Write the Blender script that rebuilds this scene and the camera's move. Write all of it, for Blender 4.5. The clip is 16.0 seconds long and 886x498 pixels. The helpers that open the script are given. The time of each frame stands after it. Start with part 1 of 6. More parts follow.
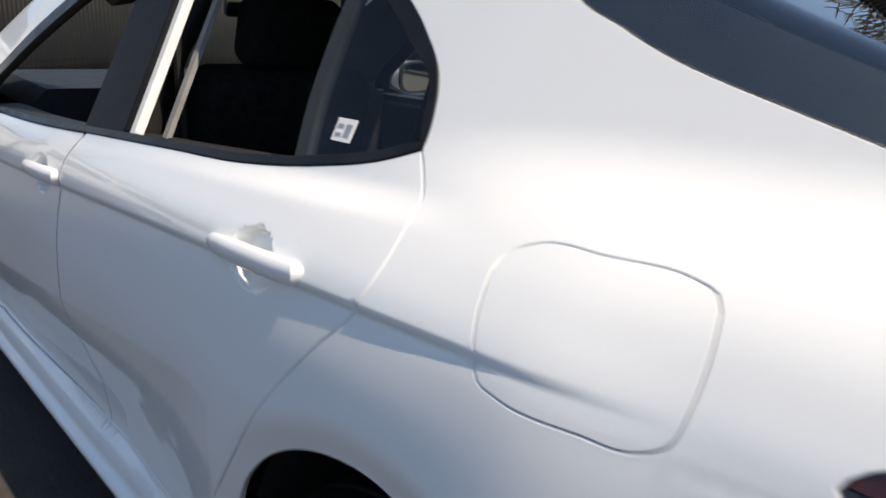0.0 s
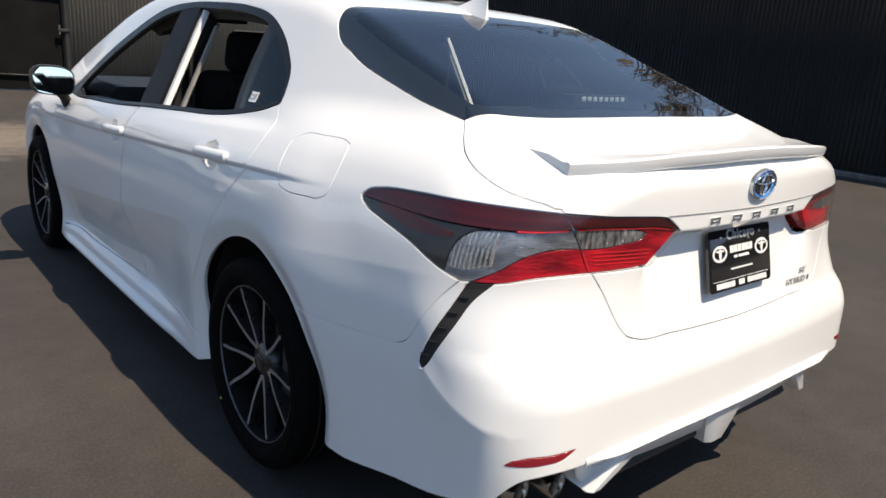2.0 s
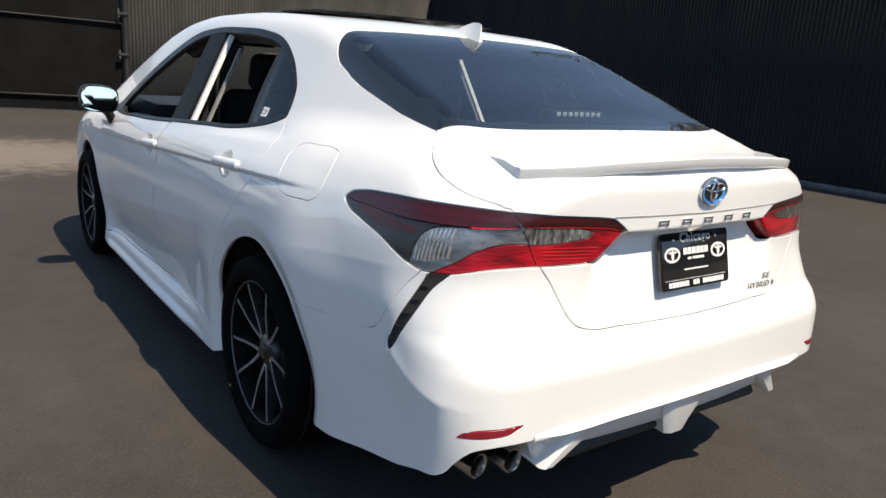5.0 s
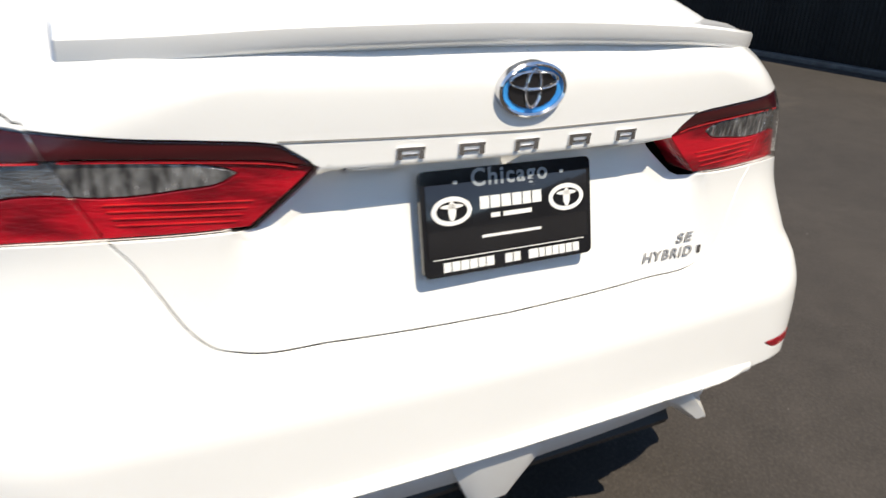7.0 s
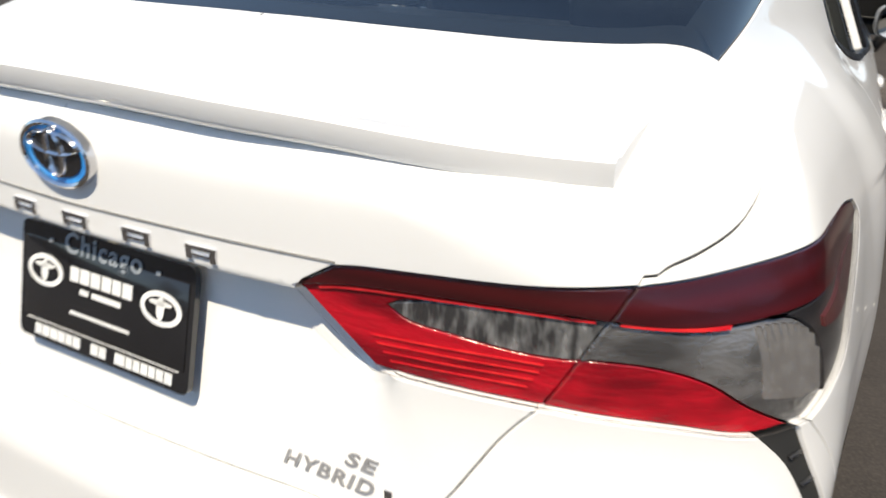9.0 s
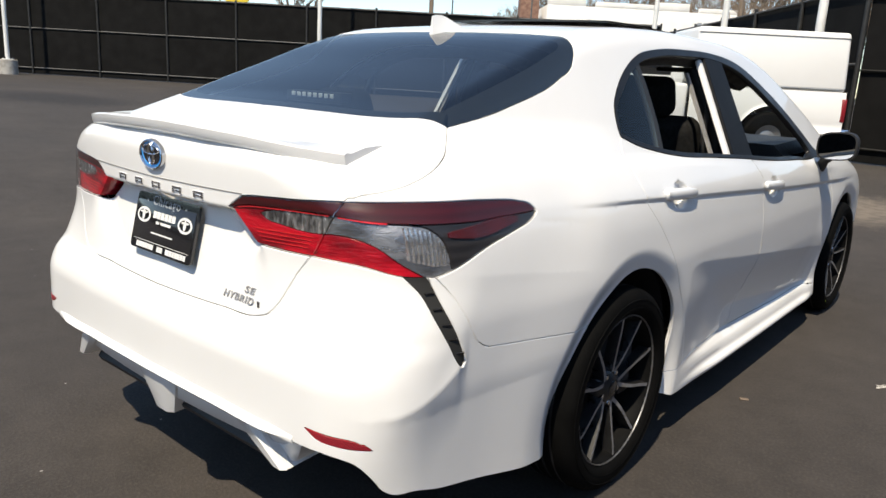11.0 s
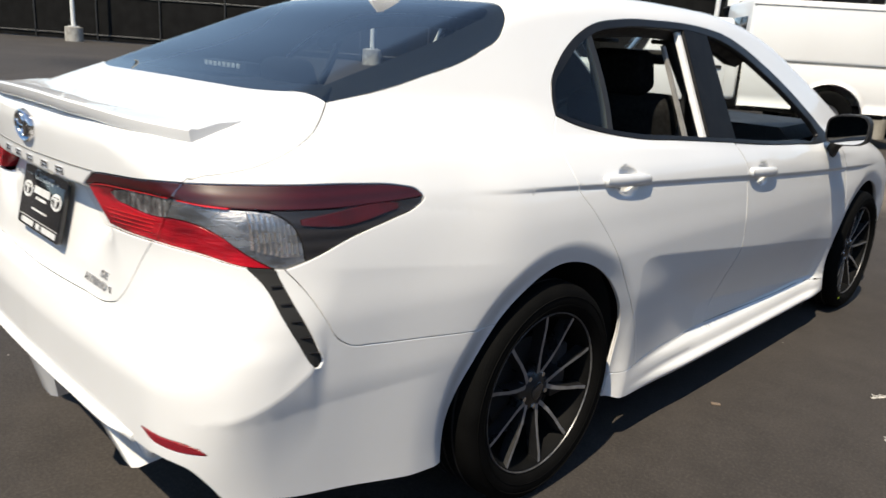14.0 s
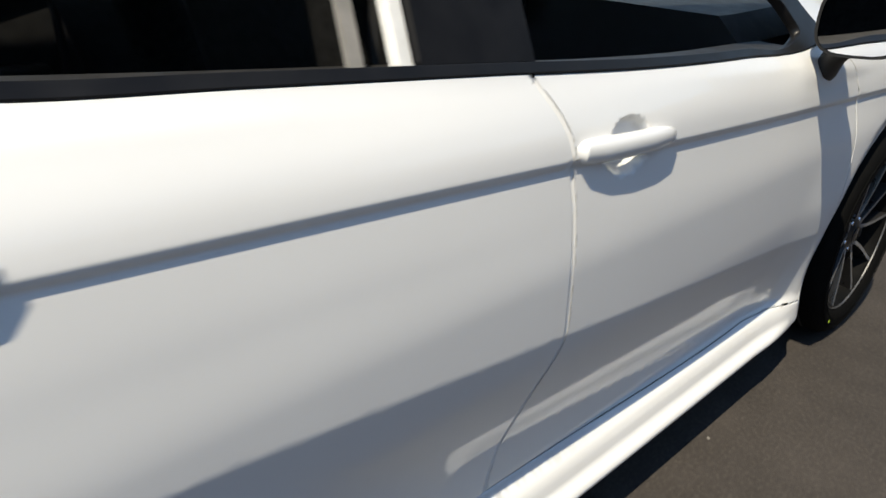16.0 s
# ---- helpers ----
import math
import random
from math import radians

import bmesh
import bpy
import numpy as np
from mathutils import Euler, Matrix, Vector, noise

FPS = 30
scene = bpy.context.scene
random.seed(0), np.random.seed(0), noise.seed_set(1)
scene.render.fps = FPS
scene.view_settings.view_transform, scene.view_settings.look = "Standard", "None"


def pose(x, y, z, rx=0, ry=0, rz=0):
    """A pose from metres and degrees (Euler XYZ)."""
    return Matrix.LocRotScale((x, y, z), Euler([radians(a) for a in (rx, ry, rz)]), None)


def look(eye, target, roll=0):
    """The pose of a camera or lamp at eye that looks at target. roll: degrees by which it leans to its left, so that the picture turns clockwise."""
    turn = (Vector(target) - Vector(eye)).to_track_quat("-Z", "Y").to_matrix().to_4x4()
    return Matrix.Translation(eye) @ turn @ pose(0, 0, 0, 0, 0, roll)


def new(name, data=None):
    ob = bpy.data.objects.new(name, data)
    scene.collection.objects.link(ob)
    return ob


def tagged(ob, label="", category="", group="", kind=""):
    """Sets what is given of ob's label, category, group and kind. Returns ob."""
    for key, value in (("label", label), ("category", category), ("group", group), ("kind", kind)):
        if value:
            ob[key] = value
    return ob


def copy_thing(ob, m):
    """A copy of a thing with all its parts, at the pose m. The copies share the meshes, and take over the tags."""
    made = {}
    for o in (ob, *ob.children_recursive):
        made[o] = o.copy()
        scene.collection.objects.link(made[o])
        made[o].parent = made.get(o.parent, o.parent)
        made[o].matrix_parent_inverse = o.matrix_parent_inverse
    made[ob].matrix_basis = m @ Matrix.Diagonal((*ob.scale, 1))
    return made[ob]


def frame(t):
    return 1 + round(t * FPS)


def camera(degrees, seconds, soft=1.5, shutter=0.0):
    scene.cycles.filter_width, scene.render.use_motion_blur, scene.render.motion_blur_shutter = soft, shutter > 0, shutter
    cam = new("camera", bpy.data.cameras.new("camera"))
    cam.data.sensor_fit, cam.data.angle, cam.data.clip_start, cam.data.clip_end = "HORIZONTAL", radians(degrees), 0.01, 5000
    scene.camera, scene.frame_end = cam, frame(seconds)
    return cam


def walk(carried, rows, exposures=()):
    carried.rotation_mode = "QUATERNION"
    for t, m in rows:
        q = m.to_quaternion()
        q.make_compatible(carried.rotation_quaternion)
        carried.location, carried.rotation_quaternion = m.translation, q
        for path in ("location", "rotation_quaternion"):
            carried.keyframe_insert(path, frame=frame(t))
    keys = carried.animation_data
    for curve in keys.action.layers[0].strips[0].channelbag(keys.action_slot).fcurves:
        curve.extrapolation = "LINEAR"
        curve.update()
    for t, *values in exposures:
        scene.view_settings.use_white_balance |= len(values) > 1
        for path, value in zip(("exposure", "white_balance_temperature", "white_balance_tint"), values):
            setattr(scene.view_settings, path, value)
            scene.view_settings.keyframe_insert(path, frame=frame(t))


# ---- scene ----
cam = camera(62.1, 16.0, shutter=0.35)
PATH = [
    (0, (-1.387, -0.599, 1.279), (-0.059, 0.778, 0.695), 3.08),
    (0.5, (-1.453, -0.974, 1.335), (-0.201, 0.415, 0.626), 0.6),
    (1, (-1.606, -1.358, 1.294), (-0.306, 0.026, 0.665), 3.9),
    (1.5, (-1.689, -1.702, 1.298), (-0.405, -0.278, 0.73), 4.1),
    (2, (-1.811, -1.959, 1.316), (-0.563, -0.488, 0.789), 4.0),
    (2.5, (-1.969, -2.155, 1.312), (-0.724, -0.666, 0.828), 3.8),
    (3, (-1.965, -2.283, 1.33), (-0.762, -0.752, 0.872), 3.0),
    (5.5, (-1.63, -2.216, 1.304), (-0.494, -0.649, 0.8), 3.9),
    (6, (-1.393, -2.132, 1.269), (-0.285, -0.58, 0.666), 3.2),
    (6.5, (-1.015, -2.075, 1.281), (-0.007, -0.502, 0.568), 1.7),
    (7, (-0.61, -1.921, 1.213), (0.291, -0.302, 0.46), 3.0),
    (7.5, (-0.235, -1.808, 1.195), (0.304, -0.032, 0.452), 1.5),
    (8, (0.148, -1.705, 1.183), (0.265, 0.122, 0.378), 1.8),
    (8.5, (0.455, -1.529, 1.249), (0.156, 0.265, 0.419), 1.8),
    (9, (0.75, -1.568, 1.273), (-0.09, 0.074, 0.499), 2.3),
    (9.5, (1.027, -1.757, 1.277), (-0.007, -0.187, 0.596), 3.1),
    (10, (1.334, -1.885, 1.264), (0.206, -0.326, 0.719), 3.7),
    (12.5, (2.228, -2.163, 1.301), (0.918, -0.711, 0.884), 2.0),
    (13, (2.279, -2.093, 1.301), (0.951, -0.655, 0.89), 2.1),
    (13.5, (2.178, -1.913, 1.284), (0.839, -0.497, 0.833), 2.5),
    (14, (2.019, -1.632, 1.296), (0.68, -0.247, 0.76), 3.8),
    (14.5, (1.894, -1.192, 1.261), (0.515, 0.097, 0.602), 2.6),
    (15, (1.729, -0.678, 1.223), (0.465, 0.688, 0.493), 4.1),
    (15.5, (1.587, -0.161, 1.213), (0.335, 1.19, 0.434), 2.7),
    (16, (1.464, 0.368, 1.199), (0.186, 1.66, 0.364), 3.2),
]
walk(cam, [(t, look(eye, target, roll)) for t, eye, target, roll in PATH], [(0, 0.57, 8050, 10), (3, 0.57, 8050, 10), (7, 0.57, 7850, 7.5), (13, 0.55, 7850, 8), (16, 0.53, 7850, 5)])

# ---- light ----
SUN = Vector((0.16, -0.60, 1.0)).normalized()
world = bpy.data.worlds.new("sky")
scene.world = world
world.use_nodes = True
wn = world.node_tree.nodes
sky = wn.new("ShaderNodeTexSky")
sky.sky_type = "NISHITA"
sky.sun_disc = False
sky.sun_elevation = math.asin(SUN.z)
sky.sun_rotation = math.atan2(SUN.x, SUN.y)
world.node_tree.links.new(sky.outputs[0], wn["Background"].inputs[0])
sky.dust_density, sky.ozone_density, sky.altitude = 0.0, 3.5, 1500
wn["Background"].inputs[1].default_value = 0.145
sun = new("sun", bpy.data.lights.new("sun", "SUN"))
sun.data.energy = 4.0
sun.data.angle = radians(0.53)
sun.data.color = (1.0, 0.955, 0.89)
sun.matrix_world = look(SUN * 30, (0, 0, 0))


# ---- materials ----
def material(name, base, rough=0.5, metal=0.0, coat=0.0, **more):
    m = bpy.data.materials.new(name)
    m.use_nodes = True
    p = m.node_tree.nodes["Principled BSDF"]
    p.inputs["Base Color"].default_value = (*base, 1)
    p.inputs["Roughness"].default_value = rough
    p.inputs["Metallic"].default_value = metal
    p.inputs["Coat Weight"].default_value = coat
    p.inputs["Coat Roughness"].default_value = 0.03
    for key, value in more.items():
        p.inputs[key.replace("_", " ")].default_value = value
    return m


def node(m, kind, **inputs):
    n = m.node_tree.nodes.new(kind)
    for key, value in inputs.items():
        n.inputs[key.replace("_", " ")].default_value = value
    return n


def link(m, a, b):
    m.node_tree.links.new(a, b)


def shader(m):
    return m.node_tree.nodes["Principled BSDF"]


def varied(m, low, high, scale, detail=6, rough=None, bump=0.0, bump_scale=None, stretch=(1, 1, 1), lo=0.35, hi=0.65):
    """Colour between two tones by noise in metres, with wear in the gloss and fine relief."""
    at = node(m, "ShaderNodeTexCoord")
    mp = node(m, "ShaderNodeMapping", Scale=stretch)
    link(m, at.outputs["Object"], mp.inputs[0])
    n = node(m, "ShaderNodeTexNoise", Scale=scale, Detail=detail)
    link(m, mp.outputs[0], n.inputs["Vector"])
    r = node(m, "ShaderNodeMapRange", From_Min=lo, From_Max=hi)
    link(m, n.outputs[0], r.inputs[0])
    mix = node(m, "ShaderNodeMix")
    mix.data_type = "RGBA"
    link(m, r.outputs[0], mix.inputs[0])
    mix.inputs[6].default_value, mix.inputs[7].default_value = (*low, 1), (*high, 1)
    link(m, mix.outputs[2], shader(m).inputs["Base Color"])
    if rough:
        r2 = node(m, "ShaderNodeMapRange", From_Min=lo, From_Max=hi, To_Min=rough[0], To_Max=rough[1])
        link(m, n.outputs[0], r2.inputs[0])
        link(m, r2.outputs[0], shader(m).inputs["Roughness"])
    if bump:
        n2 = node(m, "ShaderNodeTexNoise", Scale=bump_scale or scale * 8, Detail=4)
        link(m, mp.outputs[0], n2.inputs["Vector"])
        b = node(m, "ShaderNodeBump", Strength=bump, Distance=0.01)
        link(m, n2.outputs[0], b.inputs["Height"])
        link(m, b.outputs[0], shader(m).inputs["Normal"])
    return m


PAINT = material("white_paint", (0.80, 0.80, 0.79), 0.38, 0.0, 0.75)
varied(PAINT, (0.81, 0.81, 0.805), (0.83, 0.83, 0.825), 3.0, rough=(0.34, 0.42))
PRIMER = varied(material("dark_joint_and_disc_shade", (0.014, 0.014, 0.014), 0.8), (0.011, 0.011, 0.011), (0.018, 0.018, 0.018), 6)
DARK = varied(material("dark_inner", (0.012, 0.012, 0.013), 0.8), (0.010, 0.010, 0.011), (0.018, 0.018, 0.019), 5)
GLOSS_BLACK = varied(material("gloss_black", (0.012, 0.012, 0.014), 0.12, 0, 0.5), (0.010, 0.010, 0.012), (0.016, 0.016, 0.018), 9, rough=(0.1, 0.2))


def thin_glass(name, tint, ior=1.5):
    """A pane: tinted straight view through, gloss by the angle."""
    m = bpy.data.materials.new(name)
    m.use_nodes = True
    t = m.node_tree
    t.nodes.remove(t.nodes["Principled BSDF"])
    clear, gloss, mixer, face, power, scale = (t.nodes.new("ShaderNode" + k) for k in ("BsdfTransparent", "BsdfGlossy", "MixShader", "LayerWeight", "Math", "MapRange"))
    clear.inputs[0].default_value = (*tint, 1)
    gloss.inputs["Roughness"].default_value = 0.01
    face.inputs[0].default_value = 0.5
    power.operation = "POWER"
    power.inputs[1].default_value = 4.5
    scale.inputs["To Min"].default_value = ((ior - 1) / (ior + 1)) ** 2
    t.links.new(face.outputs["Facing"], power.inputs[0])
    t.links.new(power.outputs[0], scale.inputs[0])
    t.links.new(scale.outputs[0], mixer.inputs[0])
    t.links.new(clear.outputs[0], mixer.inputs[1])
    t.links.new(gloss.outputs[0], mixer.inputs[2])
    t.links.new(mixer.outputs[0], t.nodes["Material Output"].inputs[0])
    return m


WINDOW_TRIM = varied(material("window_trim_black", (0.010, 0.010, 0.011), 0.32, Specular_IOR_Level=0.22), (0.008, 0.008, 0.009), (0.013, 0.013, 0.014), 14, rough=(0.28, 0.4))
PILLAR_BLACK = varied(material("pillar_black", (0.008, 0.008, 0.009), 0.5, Specular_IOR_Level=0.12), (0.006, 0.006, 0.007), (0.010, 0.010, 0.011), 20)
GLASS_REAR = thin_glass("tinted_rear_glass", (0.64, 0.70, 0.70), 2.4)
BADGE = varied(material("satin_badge_metal", (0.45, 0.45, 0.46), 0.35, 0.5), (0.40, 0.40, 0.41), (0.50, 0.50, 0.51), 60)
GLASS_DARK = thin_glass("dark_tinted_glass", (0.58, 0.64, 0.63), 1.48)
GLASS_CLEAR = thin_glass("clear_glass", (0.86, 0.90, 0.89), 1.5)
LAMP_COVER = thin_glass("lamp_cover", (0.95, 0.95, 0.95), 1.34)
CHROME = varied(material("chrome", (0.75, 0.75, 0.76), 0.12, 1.0), (0.68, 0.68, 0.70), (0.80, 0.80, 0.81), 30, rough=(0.08, 0.2))
ALLOY = varied(material("machined_alloy", (0.42, 0.42, 0.43), 0.4, 0.6), (0.27, 0.27, 0.28), (0.38, 0.38, 0.39), 40, rough=(0.35, 0.5))
RIM_EDGE = varied(material("rim_edge_grey", (0.16, 0.16, 0.165), 0.4, 0.6), (0.12, 0.12, 0.125), (0.20, 0.20, 0.205), 40, rough=(0.35, 0.5))
# rim barrel: the dark of the wheel pockets is put into this colour
BARREL = varied(material("barrel_shade_black", (0.004, 0.004, 0.004), 0.7, Specular_IOR_Level=0.1), (0.003, 0.003, 0.003), (0.006, 0.006, 0.006), 20)
RIM_BLACK = varied(material("black_rim_paint", (0.012, 0.012, 0.013), 0.3, 0, 0.4), (0.009, 0.009, 0.010), (0.016, 0.016, 0.017), 20, rough=(0.25, 0.4))
TYRE = varied(material("tyre_rubber", (0.004, 0.004, 0.004), 0.85, Specular_IOR_Level=0.06), (0.003, 0.003, 0.003), (0.005, 0.005, 0.005), 12, rough=(0.72, 0.9), bump=0.15, bump_scale=220)
CLOTH = varied(material("black_seat_cloth", (0.010, 0.010, 0.010), 0.95, Specular_IOR_Level=0.2), (0.007, 0.007, 0.007), (0.014, 0.014, 0.014), 60, bump=0.4, bump_scale=400)
GREY_TRIM = varied(material("grey_trim", (0.24, 0.235, 0.225), 0.8), (0.21, 0.205, 0.195), (0.27, 0.26, 0.25), 20, bump=0.1)
LINER = varied(material("roof_lining_cloth", (0.07, 0.069, 0.067), 0.9), (0.055, 0.054, 0.052), (0.085, 0.083, 0.08), 30, bump=0.1)
SATIN_BLACK = varied(material("satin_black_plastic", (0.018, 0.018, 0.019), 0.55), (0.015, 0.015, 0.016), (0.021, 0.021, 0.022), 25, rough=(0.5, 0.6), bump=0.04, bump_scale=300)
PRINT_WHITE = varied(material("white_print", (0.75, 0.75, 0.74), 0.5), (0.70, 0.70, 0.69), (0.80, 0.80, 0.79), 40)
PRINT_GREY = varied(material("grey_print", (0.26, 0.29, 0.32), 0.5), (0.22, 0.25, 0.28), (0.30, 0.33, 0.36), 40)
MIRROR = varied(material("mirror_silver", (0.85, 0.86, 0.87), 0.02, 1.0), (0.84, 0.85, 0.86), (0.86, 0.87, 0.88), 2)
BLUE = varied(material("blue_enamel", (0.02, 0.28, 0.75), 0.15, 0, 1.0), (0.015, 0.24, 0.68), (0.03, 0.33, 0.80), 60)


def lamp_material(name, low, high, rough, ribs, strength, metal=0.0, direction="Z", wobble=0.4):
    """Lamp optics: coloured with fine moulded ribs and facets."""
    m = material(name, low, rough, metal, 0.0)
    c = node(m, "ShaderNodeTexCoord")
    w = node(m, "ShaderNodeTexWave", Scale=ribs, Distortion=wobble)
    w.bands_direction = direction
    v = node(m, "ShaderNodeTexVoronoi", Scale=ribs * 0.9)
    link(m, c.outputs["Object"], w.inputs["Vector"])
    link(m, c.outputs["Object"], v.inputs["Vector"])
    mx = node(m, "ShaderNodeMix")
    mx.data_type = "RGBA"
    link(m, w.outputs["Fac"], mx.inputs[0])
    mx.inputs[6].default_value, mx.inputs[7].default_value = (*low, 1), (*high, 1)
    link(m, mx.outputs[2], shader(m).inputs["Base Color"])
    ad = node(m, "ShaderNodeMath")
    link(m, w.outputs["Fac"], ad.inputs[0])
    link(m, v.outputs["Distance"], ad.inputs[1])
    b = node(m, "ShaderNodeBump", Strength=strength, Distance=0.004)
    link(m, ad.outputs[0], b.inputs["Height"])
    link(m, b.outputs[0], shader(m).inputs["Normal"])
    return m


LAMP_RED = lamp_material("lamp_red", (0.53, 0.009, 0.015), (0.57, 0.011, 0.018), 0.2, 26, 0.04, wobble=3.5)
varied(LAMP_RED, (0.20, 0.003, 0.010), (0.56, 0.008, 0.022), 16, detail=3, bump=0.25, bump_scale=90, stretch=(0.5, 0.5, 1.6), lo=0.40, hi=0.62)
LAMP_GUIDE = varied(material("lamp_guide_red", (0.7, 0.02, 0.03), 0.25), (0.60, 0.012, 0.024), (0.76, 0.03, 0.035), 40)
LAMP_DARK_RED = lamp_material("lamp_dark_red", (0.040, 0.003, 0.0045), (0.066, 0.004, 0.006), 0.35, 14, 0.08)
BAND_RED = varied(material("dark_red_bar", (0.07, 0.005, 0.007), 0.4), (0.05, 0.004, 0.005), (0.085, 0.006, 0.008), 20)
LAMP_SILVER = varied(material("lamp_silver", (0.4, 0.4, 0.42), 0.2, 0.6), (0.10, 0.10, 0.105), (0.52, 0.53, 0.54), 60, detail=2, rough=(0.12, 0.3), bump=0.35, bump_scale=130, stretch=(1.5, 1.5, 0.45), lo=0.38, hi=0.66)
LAMP_CLEAR = varied(material("lamp_clear_back", (0.3, 0.3, 0.31), 0.2, 0.75), (0.18, 0.18, 0.185), (0.50, 0.50, 0.51), 13, detail=2, rough=(0.18, 0.34), bump=0.25, bump_scale=120, stretch=(1.0, 1.0, 2.2))
LAMP_CHROME = varied(material("lamp_chrome", (0.8, 0.8, 0.82), 0.14, 0.9), (0.72, 0.72, 0.74), (0.88, 0.88, 0.90), 60, rough=(0.1, 0.22))
LAMP_SMOKE = lamp_material("lamp_smoke", (0.020, 0.019, 0.021), (0.034, 0.032, 0.034), 0.34, 12, 0.06)
REFLECTOR = lamp_material("red_reflector", (0.20, 0.004, 0.010), (0.36, 0.008, 0.016), 0.3, 120, 0.4)

# ---- car body shape ----
# y runs forward from the rear axle, x to the car's right, z up from the ground
def curve(pts):
    """A smooth monotone curve through (a, b) pairs."""
    p = np.array(sorted(pts), float)
    xs, ys = p[:, 0], p[:, 1]
    h = np.diff(xs)
    d = np.diff(ys) / h
    m = np.zeros(len(xs))
    m[0], m[-1] = d[0], d[-1]
    for i in range(1, len(xs) - 1):
        if d[i - 1] * d[i] > 0:
            w1, w2 = 2 * h[i] + h[i - 1], h[i] + 2 * h[i - 1]
            m[i] = (w1 + w2) / (w1 / d[i - 1] + w2 / d[i])

    def f(v):
        v = np.asarray(v, float)
        i = np.clip(np.searchsorted(xs, v) - 1, 0, len(h) - 1)
        t = (v - xs[i]) / h[i]
        tc = np.clip(t, 0, 1)
        out = ((1 + 2 * tc) * (1 - tc) ** 2 * ys[i] + tc * (1 - tc) ** 2 * h[i] * m[i]
               + tc * tc * (3 - 2 * tc) * ys[i + 1] + tc * tc * (tc - 1) * h[i] * m[i + 1])
        return out + np.where(t < 0, t * h[i] * m[i], 0) + np.where(t > 1, (t - 1) * h[i] * m[i + 1], 0)
    return f


def ease(a, b, v):
    t = np.clip((v - a) / (b - a), 0, 1)
    return t * t * (3 - 2 * t)


def smax(a, b, k):
    h = np.clip(0.5 + 0.5 * (a - b) / k, 0, 1)
    return b + (a - b) * h + k * h * (1 - h)


def smin(a, b, k):
    return -smax(-a, -b, k)


# half widths by height at the doors, and the plan taper along the car
side_z = curve([(0.10, 0.80), (0.15, 0.866), (0.170, 0.886), (0.184, 0.893), (0.195, 0.889), (0.206, 0.876), (0.216, 0.871), (0.235, 0.879), (0.252, 0.884), (0.275, 0.874), (0.34, 0.876), (0.45, 0.885), (0.58, 0.896),
                (0.70, 0.895), (0.80, 0.884), (0.90, 0.868), (0.95, 0.853), (1.00, 0.828), (1.06, 0.790), (1.12, 0.745), (1.25, 0.62)])
plan_y = curve([(-1.10, -0.085), (-0.80, -0.050), (-0.45, -0.022), (-0.1, 0.000), (0.4, 0.004), (1.2, 0.004), (2.2, 0.0), (2.9, -0.008), (3.3, -0.035), (3.7, -0.10)])
rear_z = curve([(0.16, 0.93), (0.22, 0.985), (0.28, 1.055), (0.34, 1.08), (0.46, 1.093), (0.58, 1.093), (0.645, 1.080), (0.70, 1.055), (0.76, 1.052),
                (0.86, 1.050), (0.95, 1.052), (1.04, 1.056), (1.09, 1.045), (1.2, 1.0)])
rear_x = curve([(0, 0), (0.2, 0.006), (0.31, 0.014), (0.45, 0.03), (0.57, 0.052), (0.68, 0.079), (0.8, 0.128), (0.9, 0.205)])
front_z = curve([(0.15, 3.70), (0.3, 3.80), (0.5, 3.81), (0.7, 3.77), (0.82, 3.66), (0.9, 3.5)])
front_x = curve([(0, 0), (0.3, 0.02), (0.5, 0.07), (0.7, 0.17), (0.92, 0.42)])
deck_y = curve([(-1.3, 1.06), (-1.03, 1.098), (-0.9, 1.115), (-0.6, 1.165), (-0.2, 1.17), (0.2, 1.165), (0.7, 1.155), (1.2, 1.135), (1.9, 1.10), (2.2, 1.06), (2.8, 1.01), (3.2, 0.94),
                (3.6, 0.83), (3.8, 0.76)])
roof_y = curve([(-1.1, 0.97), (-0.80, 1.108), (-0.62, 1.188), (-0.3, 1.308), (0.0, 1.414), (0.2, 1.460), (0.5, 1.490), (0.9, 1.502), (1.3, 1.497), (1.6, 1.470), (1.8, 1.424), (2.1, 1.310),
                (2.5, 1.130), (2.8, 0.96), (3.2, 0.77)])
cabin_y = curve([(-1.2, 0.545), (-0.6, 0.640), (-0.2, 0.700), (0.14, 0.738), (0.6, 0.765), (1.2, 0.778), (1.8, 0.770), (2.2, 0.755), (2.8, 0.72)])
crease_y = curve([(-0.6, 0.965), (0.0, 0.944), (0.5, 0.918), (0.8, 0.904), (1.2, 0.884), (1.6, 0.863), (2.2, 0.840), (3.0, 0.82)])
recess_z = curve([(0, 0), (0.66, 0), (0.72, 0.012), (0.80, 0.028), (0.88, 0.045), (0.915, 0.05), (0.927, 0.048), (0.9385, 0.002), (0.945, 0), (1.2, 0)])



def fold_y(y):
    return 0.490 + 0.110 * (2.2 - y)


def quarter_edge(y):
    return 0.785 + 0.12 * (-0.37 - y)


# ridge round the bumper corner, from the foot of the side vent down to the reflector
ridge_y = curve([(-1.10, 0.530), (-1.00, 0.537), (-0.95, 0.547), (-0.90, 0.563), (-0.86, 0.580), (-0.82, 0.604), (-0.77, 0.640), (-0.60, 0.76)])


def ridge(y, z):
    d = z - ridge_y(y)
    rise_ = np.where(d > 0, np.clip(1 - d / 0.11, 0, 1), np.clip(1 + d / 0.20, 0, 1)) ** 2
    return 0.0095 * rise_ * ease(0.750, 0.800, -y) * (1 - ease(0.95, 1.06, -y))


HANDLES = ((0.352, 0.928), (1.362, 0.880))


